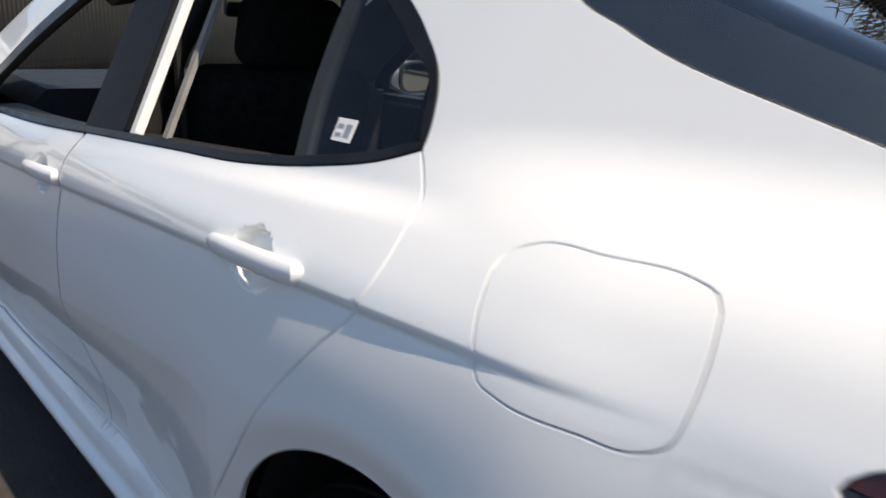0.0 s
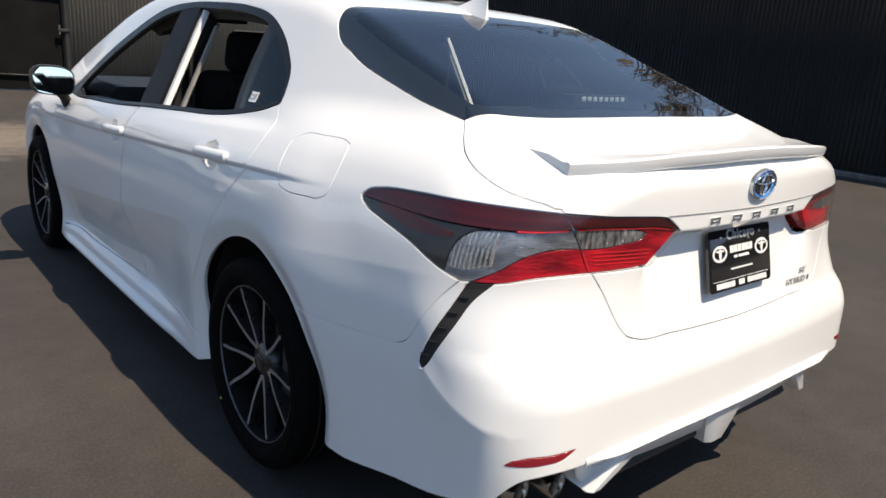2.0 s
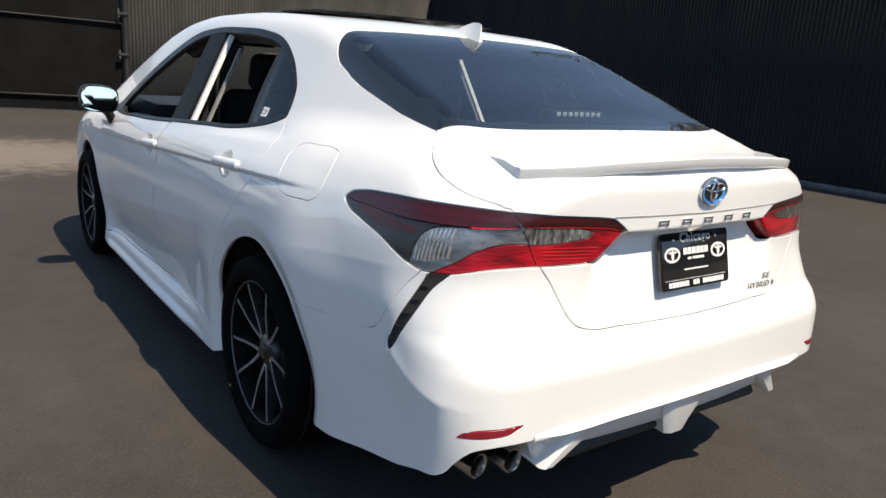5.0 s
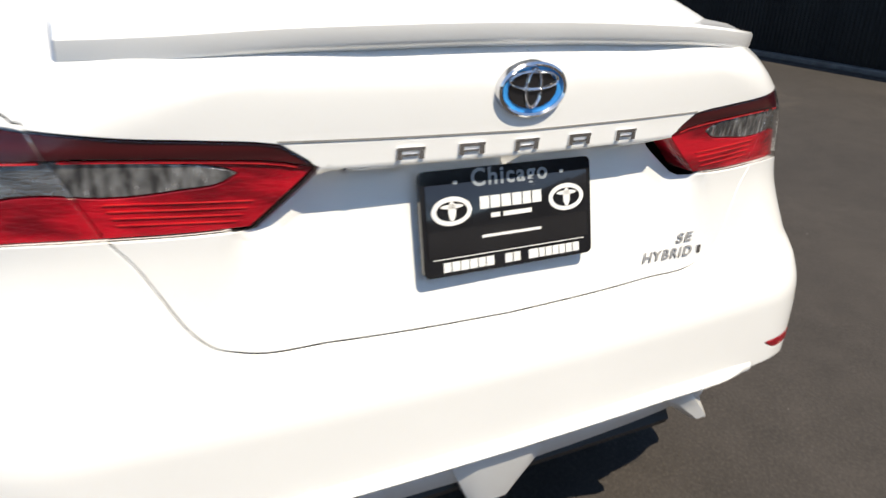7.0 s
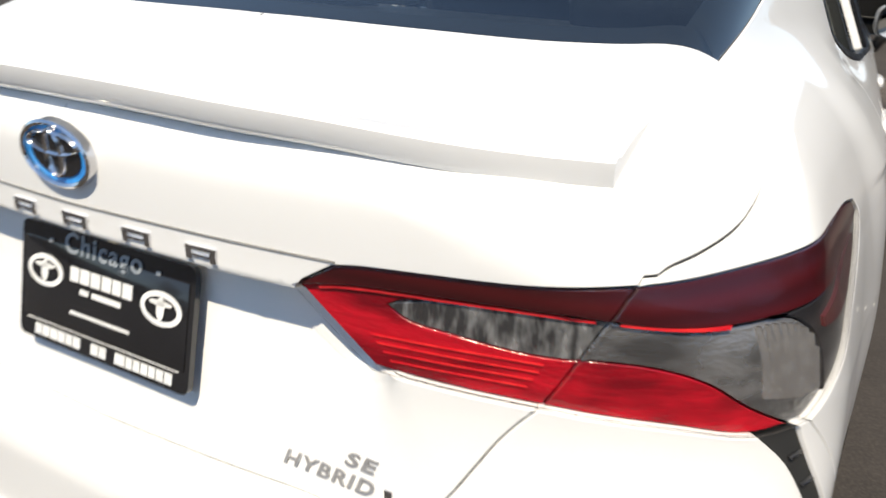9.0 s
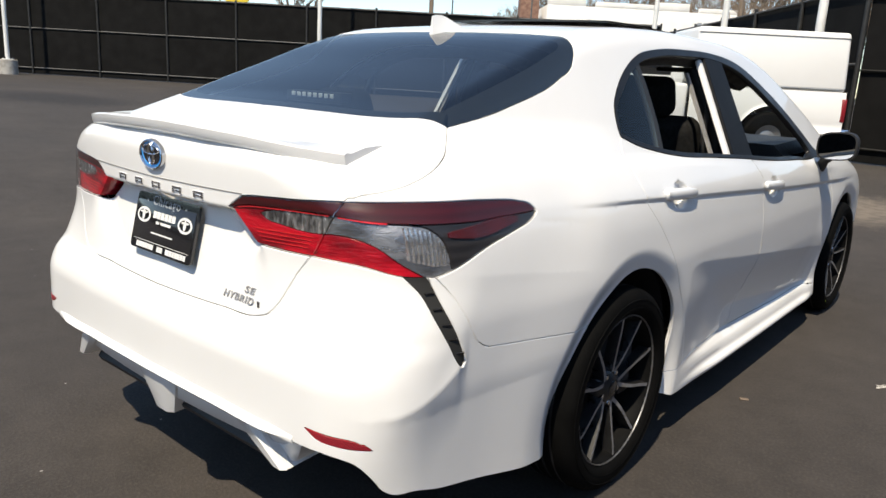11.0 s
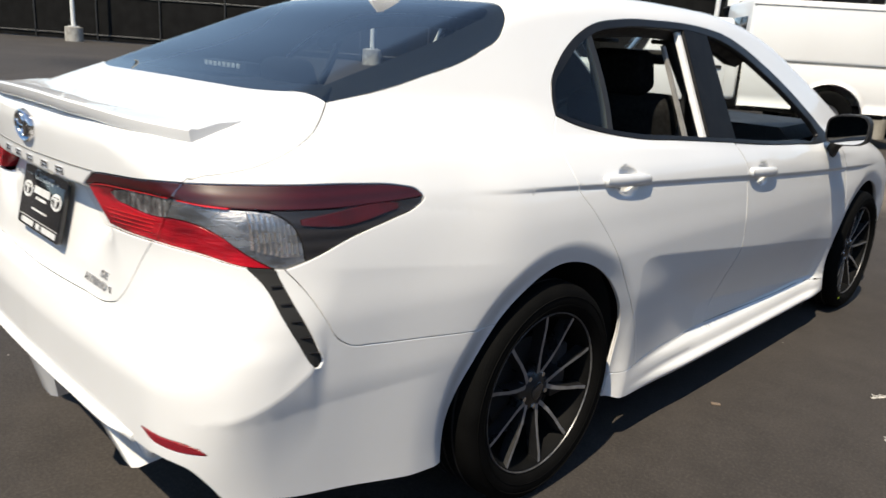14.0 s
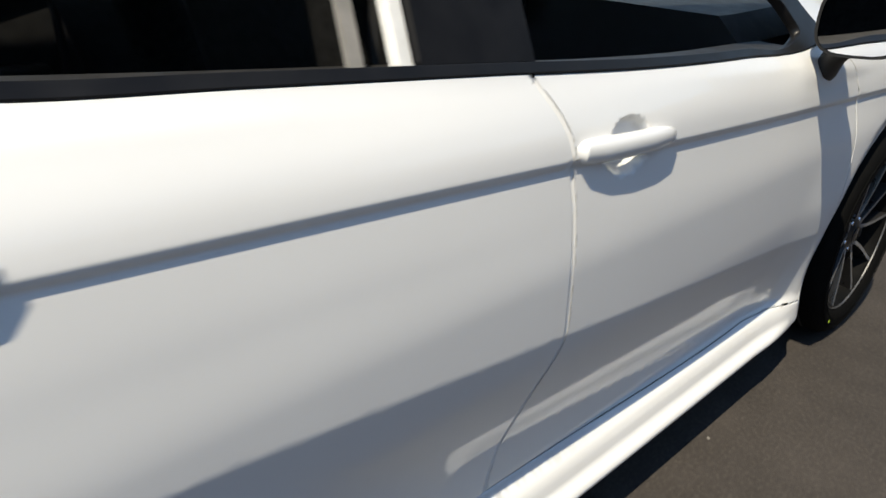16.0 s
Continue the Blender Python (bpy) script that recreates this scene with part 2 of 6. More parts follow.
def lower_side(y, z):
    # the sill moulding ends before the wheel openings
    plain = 1 - ease(0.44, 0.95, y) * (1 - ease(2.20, 2.44, y))
    upright = side_z(z) * (1 - plain) + side_z(np.maximum(z, 0.31)) * plain
    w = upright + plan_y(y)
    # a soft edge over the quarter panel, above which the side leans in
    w = w - 0.08 * np.clip(z - quarter_edge(y), 0, 0.13) * ease(0.15, 0.35, -y)
    # the bumper flanks stay upright below the waist
    w = w + 0.75 * np.maximum(0.893 - upright, 0) * (1 - ease(0.56, 0.64, z)) * ease(0.36, 0.52, -y)
    # character line above the handles: a ledge that fades out over the quarter panel
    fade = ease(-0.36, 0.05, y) * (1 - ease(2.55, 2.95, y))
    d = z - crease_y(y)
    w = w + fade * (0.007 * ease(-0.014, 0.003, d) * (1 - ease(0.02, 0.11, d)) - 0.002 * ease(-0.10, -0.012, d) * (1 - ease(-0.014, -0.006, d)))
    # the lower doors fold in below a line that climbs to the rear
    fold = np.clip(smin(fold_y(y) - z, (y - 0.44) * 0.38, 0.05), 0, 0.225)
    w = w - 0.195 * fold * ease(0.208, 0.279, z) * (1 - ease(2.25, 2.45, y))
    # cups behind the door handles
    for yc, zc in HANDLES:
        e = ((y - yc) / 0.066) ** 2 + ((z - zc) / 0.048) ** 2
        w = w - 0.024 * (1 - ease(0.45, 1.0, e))
    # wheel arches swell out
    for yc in (0.025, 2.84):
        r = np.hypot(y - yc, (z - 0.334))
        w = w + (0.009 * (1 - ease(0.46, 0.74, r)) - 0.022 * (1 - ease(0.375, 0.460, r))) * ease(-0.1, 0.15, z)
    return w


def body(x, y, z, recess=True):
    x = np.abs(x)
    side = (x - lower_side(y, z)) * 0.95
    rr = rear_z(z) - rear_x(x) * (1 - 0.64 * (1 - ease(0.60, 0.85, z)))
    if recess:
        edge = 0.292 + 1.13 * (0.944 - np.clip(z, 0.868, 0.944)) - 1.6 * np.clip(0.868 - z, 0, 0.12)
        rr = rr - recess_z(z) * (1 - ease(edge, edge + 0.045 + 2.2 * np.clip(0.868 - z, 0, 0.12), x))
    rear = -y - rr
    front = y - (front_z(z) - front_x(x))
    top = z - (deck_y(y) - 0.085 * x * x - 1.0 * np.maximum(x - 0.49, 0) ** 2 * ease(0.66, 0.92, -y))
    low = smax(side, rear, (0.165 - 0.020 * (1 - ease(0.48, 0.64, z)) + 0.03 * ease(0.60, 0.85, z)) * ease(0.25, 0.65, x) + 0.012) - ridge(y, z)
    low = smax(low, top, 0.10 - 0.07 * ease(0.82, 0.98, -y) * (1 - ease(0.35, 0.62, x)))
    low = smax(low, front, 0.2)
    low = smax(low, 0.155 - z, 0.02)
    belt = 1.060 - 0.0554 * y
    cab = smax((x - (cabin_y(y) - 0.50 * (np.maximum(z, belt - 0.05) - 1.11) - 0.12 * np.maximum(z - 1.3, 0) ** 2)) * 0.9, (z - (roof_y(y) - 0.035 * x * x)) * 0.93, 0.06)
    cab = smax(smax(cab, 0.92 - z, 0.02), -y - 0.90, 0.02)
    # along the doors the shoulder runs smoothly into the window frames
    m = ease(-0.05, 0.30, y) * (1 - ease(1.95, 2.20, y))
    t = ease(belt - 0.022, belt + 0.022, z)
    return smin(low, cab, 0.05 - 0.02 * m) * (1 - m) + (low * (1 - t) + cab * t) * m



REAR, NOSE, HUB = -0.25, 2.95, 0.70


def snap(p):
    p[:, 0] = np.where(np.abs(p[:, 0]) < 2e-4, 0, p[:, 0])
    return p


def cast(a, b, kind, recess=True):
    """Points of the skin seen from the side (y, z), from behind (x, z) or from above (x, y)."""
    a, b = np.atleast_1d(np.asarray(a, float)), np.atleast_1d(np.asarray(b, float))
    lo, hi = {"s": (1.25, 0.2), "r": (-1.4, 0.2), "t": (1.7, 0.4)}[kind]

    def at(v):
        return {"s": (v, a, b), "r": (a, v, b), "t": (a, b, v)}[kind]
    near, far = np.full(a.shape, lo), np.full(a.shape, hi)
    open_ = np.ones(a.shape, bool)
    for v in np.linspace(lo, hi, 56):
        inside = body(*at(np.full(a.shape, v)), recess) < 0
        far = np.where(open_ & inside, v, far)
        near = np.where(open_ & ~inside, v, near)
        open_ &= ~inside
    for _ in range(14):
        mid = (near + far) / 2
        inside = body(*at(mid), recess) < 0
        far, near = np.where(inside, mid, far), np.where(inside, near, mid)
    return snap(np.stack([np.broadcast_to(v, a.shape) for v in at(near)], 1))


def fan(q, recess=True):
    """From the unrolled skin (along, up) back to the body."""
    u, v = q[:, 0], q[:, 1] / 0.85
    back = np.clip((REAR - u) / 0.8, 0, math.pi / 2)
    fore = np.clip((u - NOSE) / 0.8, 0, math.pi / 2)
    ang = fore - back
    way = np.stack([np.cos(v) * np.cos(ang), np.cos(v) * np.sin(ang), np.sin(v)], 1)
    org = np.stack([0 * u, np.clip(u, REAR, NOSE), 0 * u + HUB], 1)
    near, far = np.full(len(u), 0.2), np.full(len(u), 1.6)
    for d in np.linspace(0.2, 1.6, 44):
        p = org + way * d
        inside = body(p[:, 0], p[:, 1], p[:, 2], recess) < 0
        near = np.where(inside, d, near)
    far = near + 1.4 / 43
    for _ in range(14):
        mid = (near + far) / 2
        p = org + way * mid[:, None]
        inside = body(p[:, 0], p[:, 1], p[:, 2], recess) < 0
        near, far = np.where(inside, mid, near), np.where(inside, far, mid)
    return snap(org + way * near[:, None])


def unroll(p):
    x, y, z = p[:, 0], p[:, 1], p[:, 2]
    off = np.where(y < REAR, y - REAR, np.where(y > NOSE, y - NOSE, 0))
    ang = np.arctan2(np.abs(off), np.maximum(x, 1e-9)) * (off != 0)
    u = np.where(off < 0, REAR - 0.8 * ang, np.where(off > 0, NOSE + 0.8 * ang, y))
    return np.stack([u, np.arctan2(z - HUB, np.hypot(x, off)) * 0.85], 1)


def normals(p, recess=True):
    e = 0.0012
    x, y, z = p.T
    g = np.stack([body(x + e, y, z, recess) - body(x - e, y, z, recess), body(x, y + e, z, recess) - body(x, y - e, z, recess),
                  body(x, y, z + e, recess) - body(x, y, z - e, recess)], 1)
    g[:, 0] = np.where(p[:, 0] < 1e-6, 0, g[:, 0])
    return g / np.linalg.norm(g, axis=1, keepdims=True)


def smooth_line(q, step=0.009):
    """A smooth line through points of the plane."""
    q = np.asarray(q, float)
    ext = np.vstack([2 * q[0] - q[1], q, 2 * q[-1] - q[-2]])
    out = []
    for i in range(1, len(ext) - 2):
        p0, p1, p2, p3 = ext[i - 1:i + 3]
        d0, d1, d2 = (max(np.linalg.norm(b - a), 1e-6) for a, b in ((p0, p1), (p1, p2), (p2, p3)))
        m1 = ((p1 - p0) / d0 - (p2 - p0) / (d0 + d1) + (p2 - p1) / d1) * d1
        m2 = ((p2 - p1) / d1 - (p3 - p1) / (d1 + d2) + (p3 - p2) / d2) * d1
        n = max(1, int(d1 / step))
        t = (np.arange(n) / n)[:, None]
        out.append((2 * t ** 3 - 3 * t ** 2 + 1) * p1 + (t ** 3 - 2 * t ** 2 + t) * m1 + (-2 * t ** 3 + 3 * t ** 2) * p2 + (t ** 3 - t ** 2) * m2)
    out.append(q[-1:])
    return np.vstack(out)


def spots(kind, *pairs):
    """Places on the skin; kind p: seen from behind, on the lamps, which stand proud of the lid."""
    a = np.array(pairs, float)
    return cast(a[:, 0], a[:, 1], "r" if kind == "p" else kind, kind != "p")


def line_rows(kind, *pairs, step=0.009):
    """A smooth seam given in one view, as points on the skin."""
    q = smooth_line(pairs, step)
    return cast(q[:, 0], q[:, 1], kind)


def chain(*runs):
    """A seam through points given in several views."""
    return smooth_line(unroll(np.vstack(runs)))


# window outline of the doors, as seen from the side
DLO = [(0.128, 1.118), (0.132, 1.150), (0.150, 1.205), (0.215, 1.272), (0.315, 1.338), (0.43, 1.385), (0.60, 1.412), (0.85, 1.424), (1.10, 1.424), (1.38, 1.396),
       (1.70, 1.283), (2.0, 1.132), (2.16, 1.034), (2.215, 0.985), (2.12, 0.968), (1.80, 0.972), (1.45, 0.986), (1.08, 1.010), (0.74, 1.030), (0.50, 1.044), (0.32, 1.068), (0.19, 1.096)]


def inset_loop(loop, d):
    q = np.array(loop)
    t = np.roll(q, -1, 0) - np.roll(q, 1, 0)
    t /= np.linalg.norm(t, axis=1, keepdims=True)
    return q + d * np.stack([t[:, 1], -t[:, 0]], 1)


def loop_line(q, kind="s", step=0.009):
    q = np.asarray(q, float)
    s = smooth_line(np.vstack([q, q[:1]]), step)
    return cast(s[:, 0], s[:, 1], kind)


dlo_in = inset_loop(DLO, 0.014)
dlo_in[3:11] = inset_loop(DLO, 0.024)[3:11]
dlo_in[9:11] = [(1.375, 1.360), (1.685, 1.240)]
dlo_in[11:15] = [(1.965, 1.095), (2.06, 1.035), (2.085, 1.0), (2.05, 0.985)]


def arch(yc, a0, a1, n=110):
    """The wheel opening: round, wider at the foot behind the wheel."""
    deg = np.linspace(a0, a1, n)
    r = 0.390 + 0.03 * ease(150, 180, deg) + 0.03 * ease(180, 210, deg) - 0.017 * ease(85, 120, deg) * (1 - ease(160, 200, deg)) - 0.028 * (1 - ease(-8, 25, deg))
    return cast(yc + r * np.cos(np.radians(deg)), 0.334 + r * np.sin(np.radians(deg)), "s")


deck_seam = line_rows("t", (0, -1.032), (0.3, -1.014), (0.45, -0.985), (0.59, -0.915), (0.66, -0.86), (0.722, -0.795))
trunk_gap = np.vstack([spots("p", (0.640, 1.004)), line_rows("t", (0.650, -0.945), (0.677, -0.895), (0.703, -0.825), (0.708, -0.745), (0.690, -0.69), (0.659, -0.646), (0.622, -0.603))])
glass_foot = line_rows("t", (0, -0.700), (0.26, -0.692), (0.45, -0.672), (0.54, -0.648), (0.622, -0.603))
glass_side = line_rows("t", (0.622, -0.603), (0.632, -0.36), (0.626, -0.095), (0.612, 0.0), (0.590, 0.038), (0.552, 0.062), (0.49, 0.072))
glass_head = line_rows("t", (0.552, 0.062), (0.49, 0.072), (0.40, 0.078), (0.2, 0.082), (0, 0.083))
ditch = line_rows("t", (0.545, 0.064), (0.512, 0.16), (0.505, 0.4), (0.505, 1.0), (0.507, 1.5), (0.515, 1.72))
screen_side = line_rows("t", (0.515, 1.72), (0.58, 2.0), (0.645, 2.3), (0.70, 2.6), (0.73, 2.76), step=0.02)
screen_head = line_rows("t", (0.515, 1.72), (0.3, 1.765), (0, 1.78), step=0.02)
screen_foot = line_rows("t", (0.73, 2.76), (0.4, 2.84), (0, 2.86), step=0.02)
hood_side = line_rows("t", (0.73, 2.76), (0.735, 3.0), (0.70, 3.3), (0.60, 3.52), (0.4, 3.62), (0, 3.66), step=0.02)

LAMP = [chain(spots("p", (0.309, 0.944), (0.335, 0.961), (0.357, 0.975))),
        chain(spots("p", (0.357, 0.975), (0.375, 0.978), (0.45, 0.984), (0.55, 0.990), (0.637, 0.996)), spots("s", (-0.866, 0.998), (-0.765, 0.998), (-0.64, 0.993), (-0.523, 0.982)),
              spots("s", (-0.478, 0.970), (-0.462, 0.951), (-0.485, 0.936), (-0.56, 0.915), (-0.671, 0.889), (-0.787, 0.848), (-0.829, 0.834))),
        chain(spots("s", (-0.829, 0.834)), spots("p", (0.762, 0.837), (0.68, 0.857), (0.575, 0.862), (0.48, 0.863), (0.397, 0.866))),
        chain(spots("p", (0.397, 0.866), (0.35, 0.907), (0.309, 0.944)))]
SIDE_SEAMS = [
    unroll(deck_seam), unroll(trunk_gap), unroll(glass_side), unroll(ditch), unroll(screen_side), unroll(hood_side),
    *LAMP,
    # split between the lamp on the body and the lamp on the lid
    chain(spots("p", (0.640, 1.004), (0.632, 0.985), (0.606, 0.93), (0.566, 0.853))),
    # lamp fields: dark band, clear lens, lower red, smoked end
    chain(spots("p", (0.299, 0.938), (0.318, 0.944), (0.36, 0.953), (0.45, 0.960), (0.59, 0.964), (0.68, 0.957)), spots("s", (-0.87, 0.953), (-0.74, 0.950), (-0.60, 0.950), (-0.45, 0.956))),
    chain(spots("p", (0.59, 0.9645), (0.50, 0.957), (0.44, 0.950), (0.41, 0.940), (0.425, 0.930), (0.48, 0.921), (0.575, 0.915), (0.62, 0.919), (0.67, 0.915), (0.715, 0.897), (0.75, 0.868)), spots("s", (-0.845, 0.830))),
    chain(spots("s", (-0.865, 0.953), (-0.832, 0.945), (-0.805, 0.922), (-0.790, 0.885), (-0.787, 0.845))),
    # lid, below the lamp and along the bumper
    chain(spots("p", (0.572, 0.868)), spots("r", (0.535, 0.82), (0.512, 0.78), (0.482, 0.731), (0.455, 0.706), (0.420, 0.695), (0.294, 0.689), (0.15, 0.685), (0, 0.683))),
    # black side vent
    chain(spots("r", (0.756, 0.842)), spots("s", (-0.868, 0.80), (-0.847, 0.74), (-0.820, 0.68), (-0.799, 0.638), (-0.786, 0.623))),
    chain(spots("s", (-0.786, 0.623), (-0.774, 0.621), (-0.765, 0.631), (-0.776, 0.66), (-0.798, 0.71), (-0.828, 0.78), (-0.854, 0.850))),
    # bumper to quarter panel
    chain(spots("s", (-0.836, 0.84), (-0.800, 0.795), (-0.755, 0.72), (-0.728, 0.675), (-0.695, 0.652), (-0.64, 0.643), (-0.48, 0.626), (-0.17, 0.592))),
    # reflector
    chain(spots("r", (0.636, 0.493), (0.700, 0.4905), (0.758, 0.487), (0.776, 0.481), (0.789, 0.468), (0.770, 0.4665), (0.715, 0.4685), (0.668, 0.475), (0.636, 0.493))),
    # lower edge of the bumper
    chain(spots("r", (0, 0.452), (0.3, 0.452), (0.46, 0.446), (0.607, 0.443), (0.705, 0.442), (0.757, 0.430), (0.785, 0.392), (0.797, 0.360), (0.808, 0.346)), spots("s", (-0.900, 0.340), (-0.832, 0.321), (-0.70, 0.297), (-0.56, 0.269), (-0.42, 0.249), (-0.36, 0.244))),
    unroll(arch(0.028, -38, 212)), unroll(arch(2.845, -38, 212)),
    # doors
    chain(spots("s", (0.135, 1.125), (0.110, 1.098), (0.078, 1.062), (0.068, 1.015), (0.090, 0.935), (0.155, 0.862), (0.225, 0.785), (0.315, 0.668), (0.41, 0.53), (0.475, 0.43), (0.515, 0.35), (0.527, 0.300), (0.536, 0.260))),
    chain(spots("s", (0.33, 0.268), (0.44, 0.272), (0.545, 0.279), (0.9, 0.277), (1.4, 0.272), (2.0, 0.263), (2.47, 0.255))),
    chain(spots("s", (1.145, 1.02), (1.165, 0.99), (1.206, 0.919), (1.219, 0.844), (1.220, 0.70), (1.222, 0.593), (1.196, 0.503), (1.165, 0.385), (1.143, 0.31), (1.138, 0.258))),
    chain(spots("s", (2.10, 0.985), (2.20, 0.966), (2.30, 0.945), (2.37, 0.88), (2.40, 0.82), (2.425, 0.70), (2.43, 0.60), (2.415, 0.45), (2.405, 0.30), (2.400, 0.225))),
    unroll(loop_line(DLO)), unroll(loop_line(dlo_in)),
    chain(spots("s", (0.352, 1.069), (0.375, 1.15), (0.385, 1.24), (0.383, 1.363))), chain(spots("s", (0.378, 1.063), (0.401, 1.15), (0.411, 1.24), (0.409, 1.373))),
    chain(spots("s", (0.946, 1.023), (0.961, 1.18), (0.986, 1.416))),
    chain(spots("s", (0.970, 1.021), (0.985, 1.18), (1.010, 1.414))), chain(spots("s", (1.175, 1.010), (1.182, 1.18), (1.19, 1.401))),
    chain(spots("s", (2.09, 1.010), (2.18, 1.000), (2.32, 0.994), (2.50, 0.995)), cast([0.70, 0.72], [2.70, 2.79], "t")),
    # fuel door, top edge first
    chain(spots("s", (-0.100, 1.050), (-0.125, 1.060), (-0.20, 1.064), (-0.295, 1.063), (-0.318, 1.057), (-0.328, 1.045))),
    chain(spots("s", (-0.328, 1.045), (-0.334, 1.02), (-0.336, 0.965), (-0.328, 0.930), (-0.300, 0.914), (-0.25, 0.911), (-0.150, 0.912), (-0.120, 0.920), (-0.107, 0.95), (-0.090, 1.0), (-0.087, 1.035), (-0.100, 1.050))),
    # sill foot, front bumper
    chain(spots("s", (0.30, 0.215), (0.42, 0.185), (0.6, 0.172), (1.4, 0.17), (2.2, 0.172), (2.55, 0.20))),
    chain(spots("s", (3.18, 0.30), (3.2, 0.62)), cast([0.735, 0.69], [3.15, 3.16], "t")),
]
# fold lines inside the panels
for d in (-0.016, -0.009, -0.003, 0.003):
    for y0, y1 in ((-0.328, -0.116), (-0.098, 0.076), (0.104, 1.196), (1.215, 2.385), (2.435, 2.93)):
        yy = np.linspace(y0, y1, int((y1 - y0) / 0.011))
        SIDE_SEAMS.append(unroll(cast(yy, crease_y(yy) + d, "s")))
for y0, y1 in ((0.56, 1.185), (1.235, 2.38)):
    yy = np.arange(y0, y1, 0.02)
    SIDE_SEAMS.append(unroll(cast(yy, fold_y(yy), "s")))
for z in (0.9265, 0.9305, 0.9345, 0.9385):
    xx = np.arange(0.006, 0.300, 0.012)
    SIDE_SEAMS.append(unroll(cast(xx, xx * 0 + z, "r")))
for z in (0.180, 0.189, 0.196, 0.203, 0.210, 0.218, 0.232, 0.244, 0.252):
    yy = np.arange(0.455, 2.36, 0.015)
    SIDE_SEAMS.append(unroll(cast(yy, yy * 0 + z, "s")))
yy = np.linspace(-0.70, -0.44, 26)
SIDE_SEAMS.append(unroll(cast(yy, quarter_edge(yy), "s")))
yy = np.linspace(-0.97, -0.79, 24)
SIDE_SEAMS.append(unroll(cast(yy, ridge_y(yy), "s")))
tail = unroll(np.array([[0.0, -1.03, 0.44], [0.0, -1.03, 1.11]]))
SIDE_SEAMS.append(np.stack([np.full(60, tail[0, 0]), np.linspace(tail[0, 1] - 0.03, 0.60, 60)], 1))
SIDE_SEAMS.append(np.stack([np.full(30, NOSE + 0.8 * math.pi / 2), np.linspace(-0.6, 0.35, 30)], 1))
SIDE_SEAMS.append(np.stack([np.linspace(3.1, NOSE + 0.8 * math.pi / 2 + 0.01, 60), np.full(60, -0.42)], 1))


def mosaic(seams, extra, back):
    """Triangles of the plane cut along the seams, back on the skin, with the patch that each belongs to."""
    from mathutils.geometry import delaunay_2d_cdt
    pts, edges, cell = [], [], 0.006
    taken = set()
    for s in seams:
        n = len(pts)
        pts += [tuple(p) for p in s]
        edges += [(i, i + 1) for i in range(n, n + len(s) - 1)]
        for p in s:
            c = (int(p[0] // cell), int(p[1] // cell))
            taken.update((c[0] + i, c[1] + j) for i in (-1, 0, 1) for j in (-1, 0, 1))
    # rows beside every seam keep the shading even there
    near = {}
    for p in pts:
        near.setdefault((int(p[0] // 0.005), int(p[1] // 0.005)), []).append(p)
    for off in (0.0055, -0.0055, 0.0125, -0.0125):
        for s in seams:
            if len(s) < 6:
                continue
            d = np.gradient(s, axis=0)
            d /= np.maximum(np.linalg.norm(d, axis=1, keepdims=True), 1e-9)
            for p in s + off * np.stack([-d[:, 1], d[:, 0]], 1):
                c = (int(p[0] // 0.005), int(p[1] // 0.005))
                if any((p[0] - o[0]) ** 2 + (p[1] - o[1]) ** 2 < 0.0046 ** 2 for i in (-1, 0, 1) for j in (-1, 0, 1) for o in near.get((c[0] + i, c[1] + j), ())):
                    continue
                near.setdefault(c, []).append((p[0], p[1]))
                pts.append((float(p[0]), float(p[1])))
                c = (int(p[0] // cell), int(p[1] // cell))
                taken.update((c[0] + i, c[1] + j) for i in (-1, 0, 1) for j in (-1, 0, 1))
    for p in extra:
        c = (int(p[0] // cell), int(p[1] // cell))
        if c not in taken:
            taken.add(c)
            pts.append((float(p[0]), float(p[1])))
    vs, es, fs, _, oe, _ = delaunay_2d_cdt([Vector(p) for p in pts], edges, [], 0, 1e-6)
    q = np.array([tuple(v) for v in vs])
    wall = {tuple(sorted(e)) for e, o in zip(es, oe) if o}
    beside = {}
    for f, tri in enumerate(fs):
        for i in range(3):
            beside.setdefault(tuple(sorted((tri[i], tri[i - 1]))), []).append(f)
    patch = [-1] * len(fs)
    count = 0
    for f in range(len(fs)):
        if patch[f] >= 0:
            continue
        todo = [f]
        patch[f] = count
        while todo:
            tri = fs[todo.pop()]
            for i in range(3):
                e = tuple(sorted((tri[i], tri[i - 1])))
                if e in wall:
                    continue
                for g in beside[e]:
                    if patch[g] < 0:
                        patch[g] = count
                        todo.append(g)
        count += 1
    tris = np.array(fs)
    return dict(q=q, tris=tris, patch=np.array(patch), mid=q[tris].mean(1), back=back)




def grid(u0, u1, v0, v1, du, dv):
    u, v = np.meshgrid(np.arange(u0, u1, du), np.arange(v0, v1, dv))
    v = v + (np.arange(u.shape[1]) % 2)[None, :] * dv / 2
    return np.stack([u.ravel(), v.ravel()], 1)


u0, u1 = REAR - 0.8 * math.pi / 2, NOSE + 0.8 * math.pi / 2
extra = [grid(u0, 1.3, -0.40, 0.46, 0.0105, 0.0100), grid(1.3, 2.4, -0.40, 0.42, 0.016, 0.0125), grid(u0, 2.4, -0.62, 0.90, 0.018, 0.018), grid(2.4, u1, -0.62, 0.90, 0.028, 0.022)]
for yc, zc in HANDLES:
    k = np.linspace(0, 2 * math.pi, 61)[:-1]
    for e in (1.25, 0.56, 1.12, 0.64, 0.72, 1.02, 0.80, 0.94, 0.87, 0.45, 0.3):
        extra.insert(0, unroll(cast(yc + 0.066 * e * np.cos(k), zc + 0.048 * e * np.sin(k), "s")))
ys = np.arange(-0.36, 2.4, 0.011)
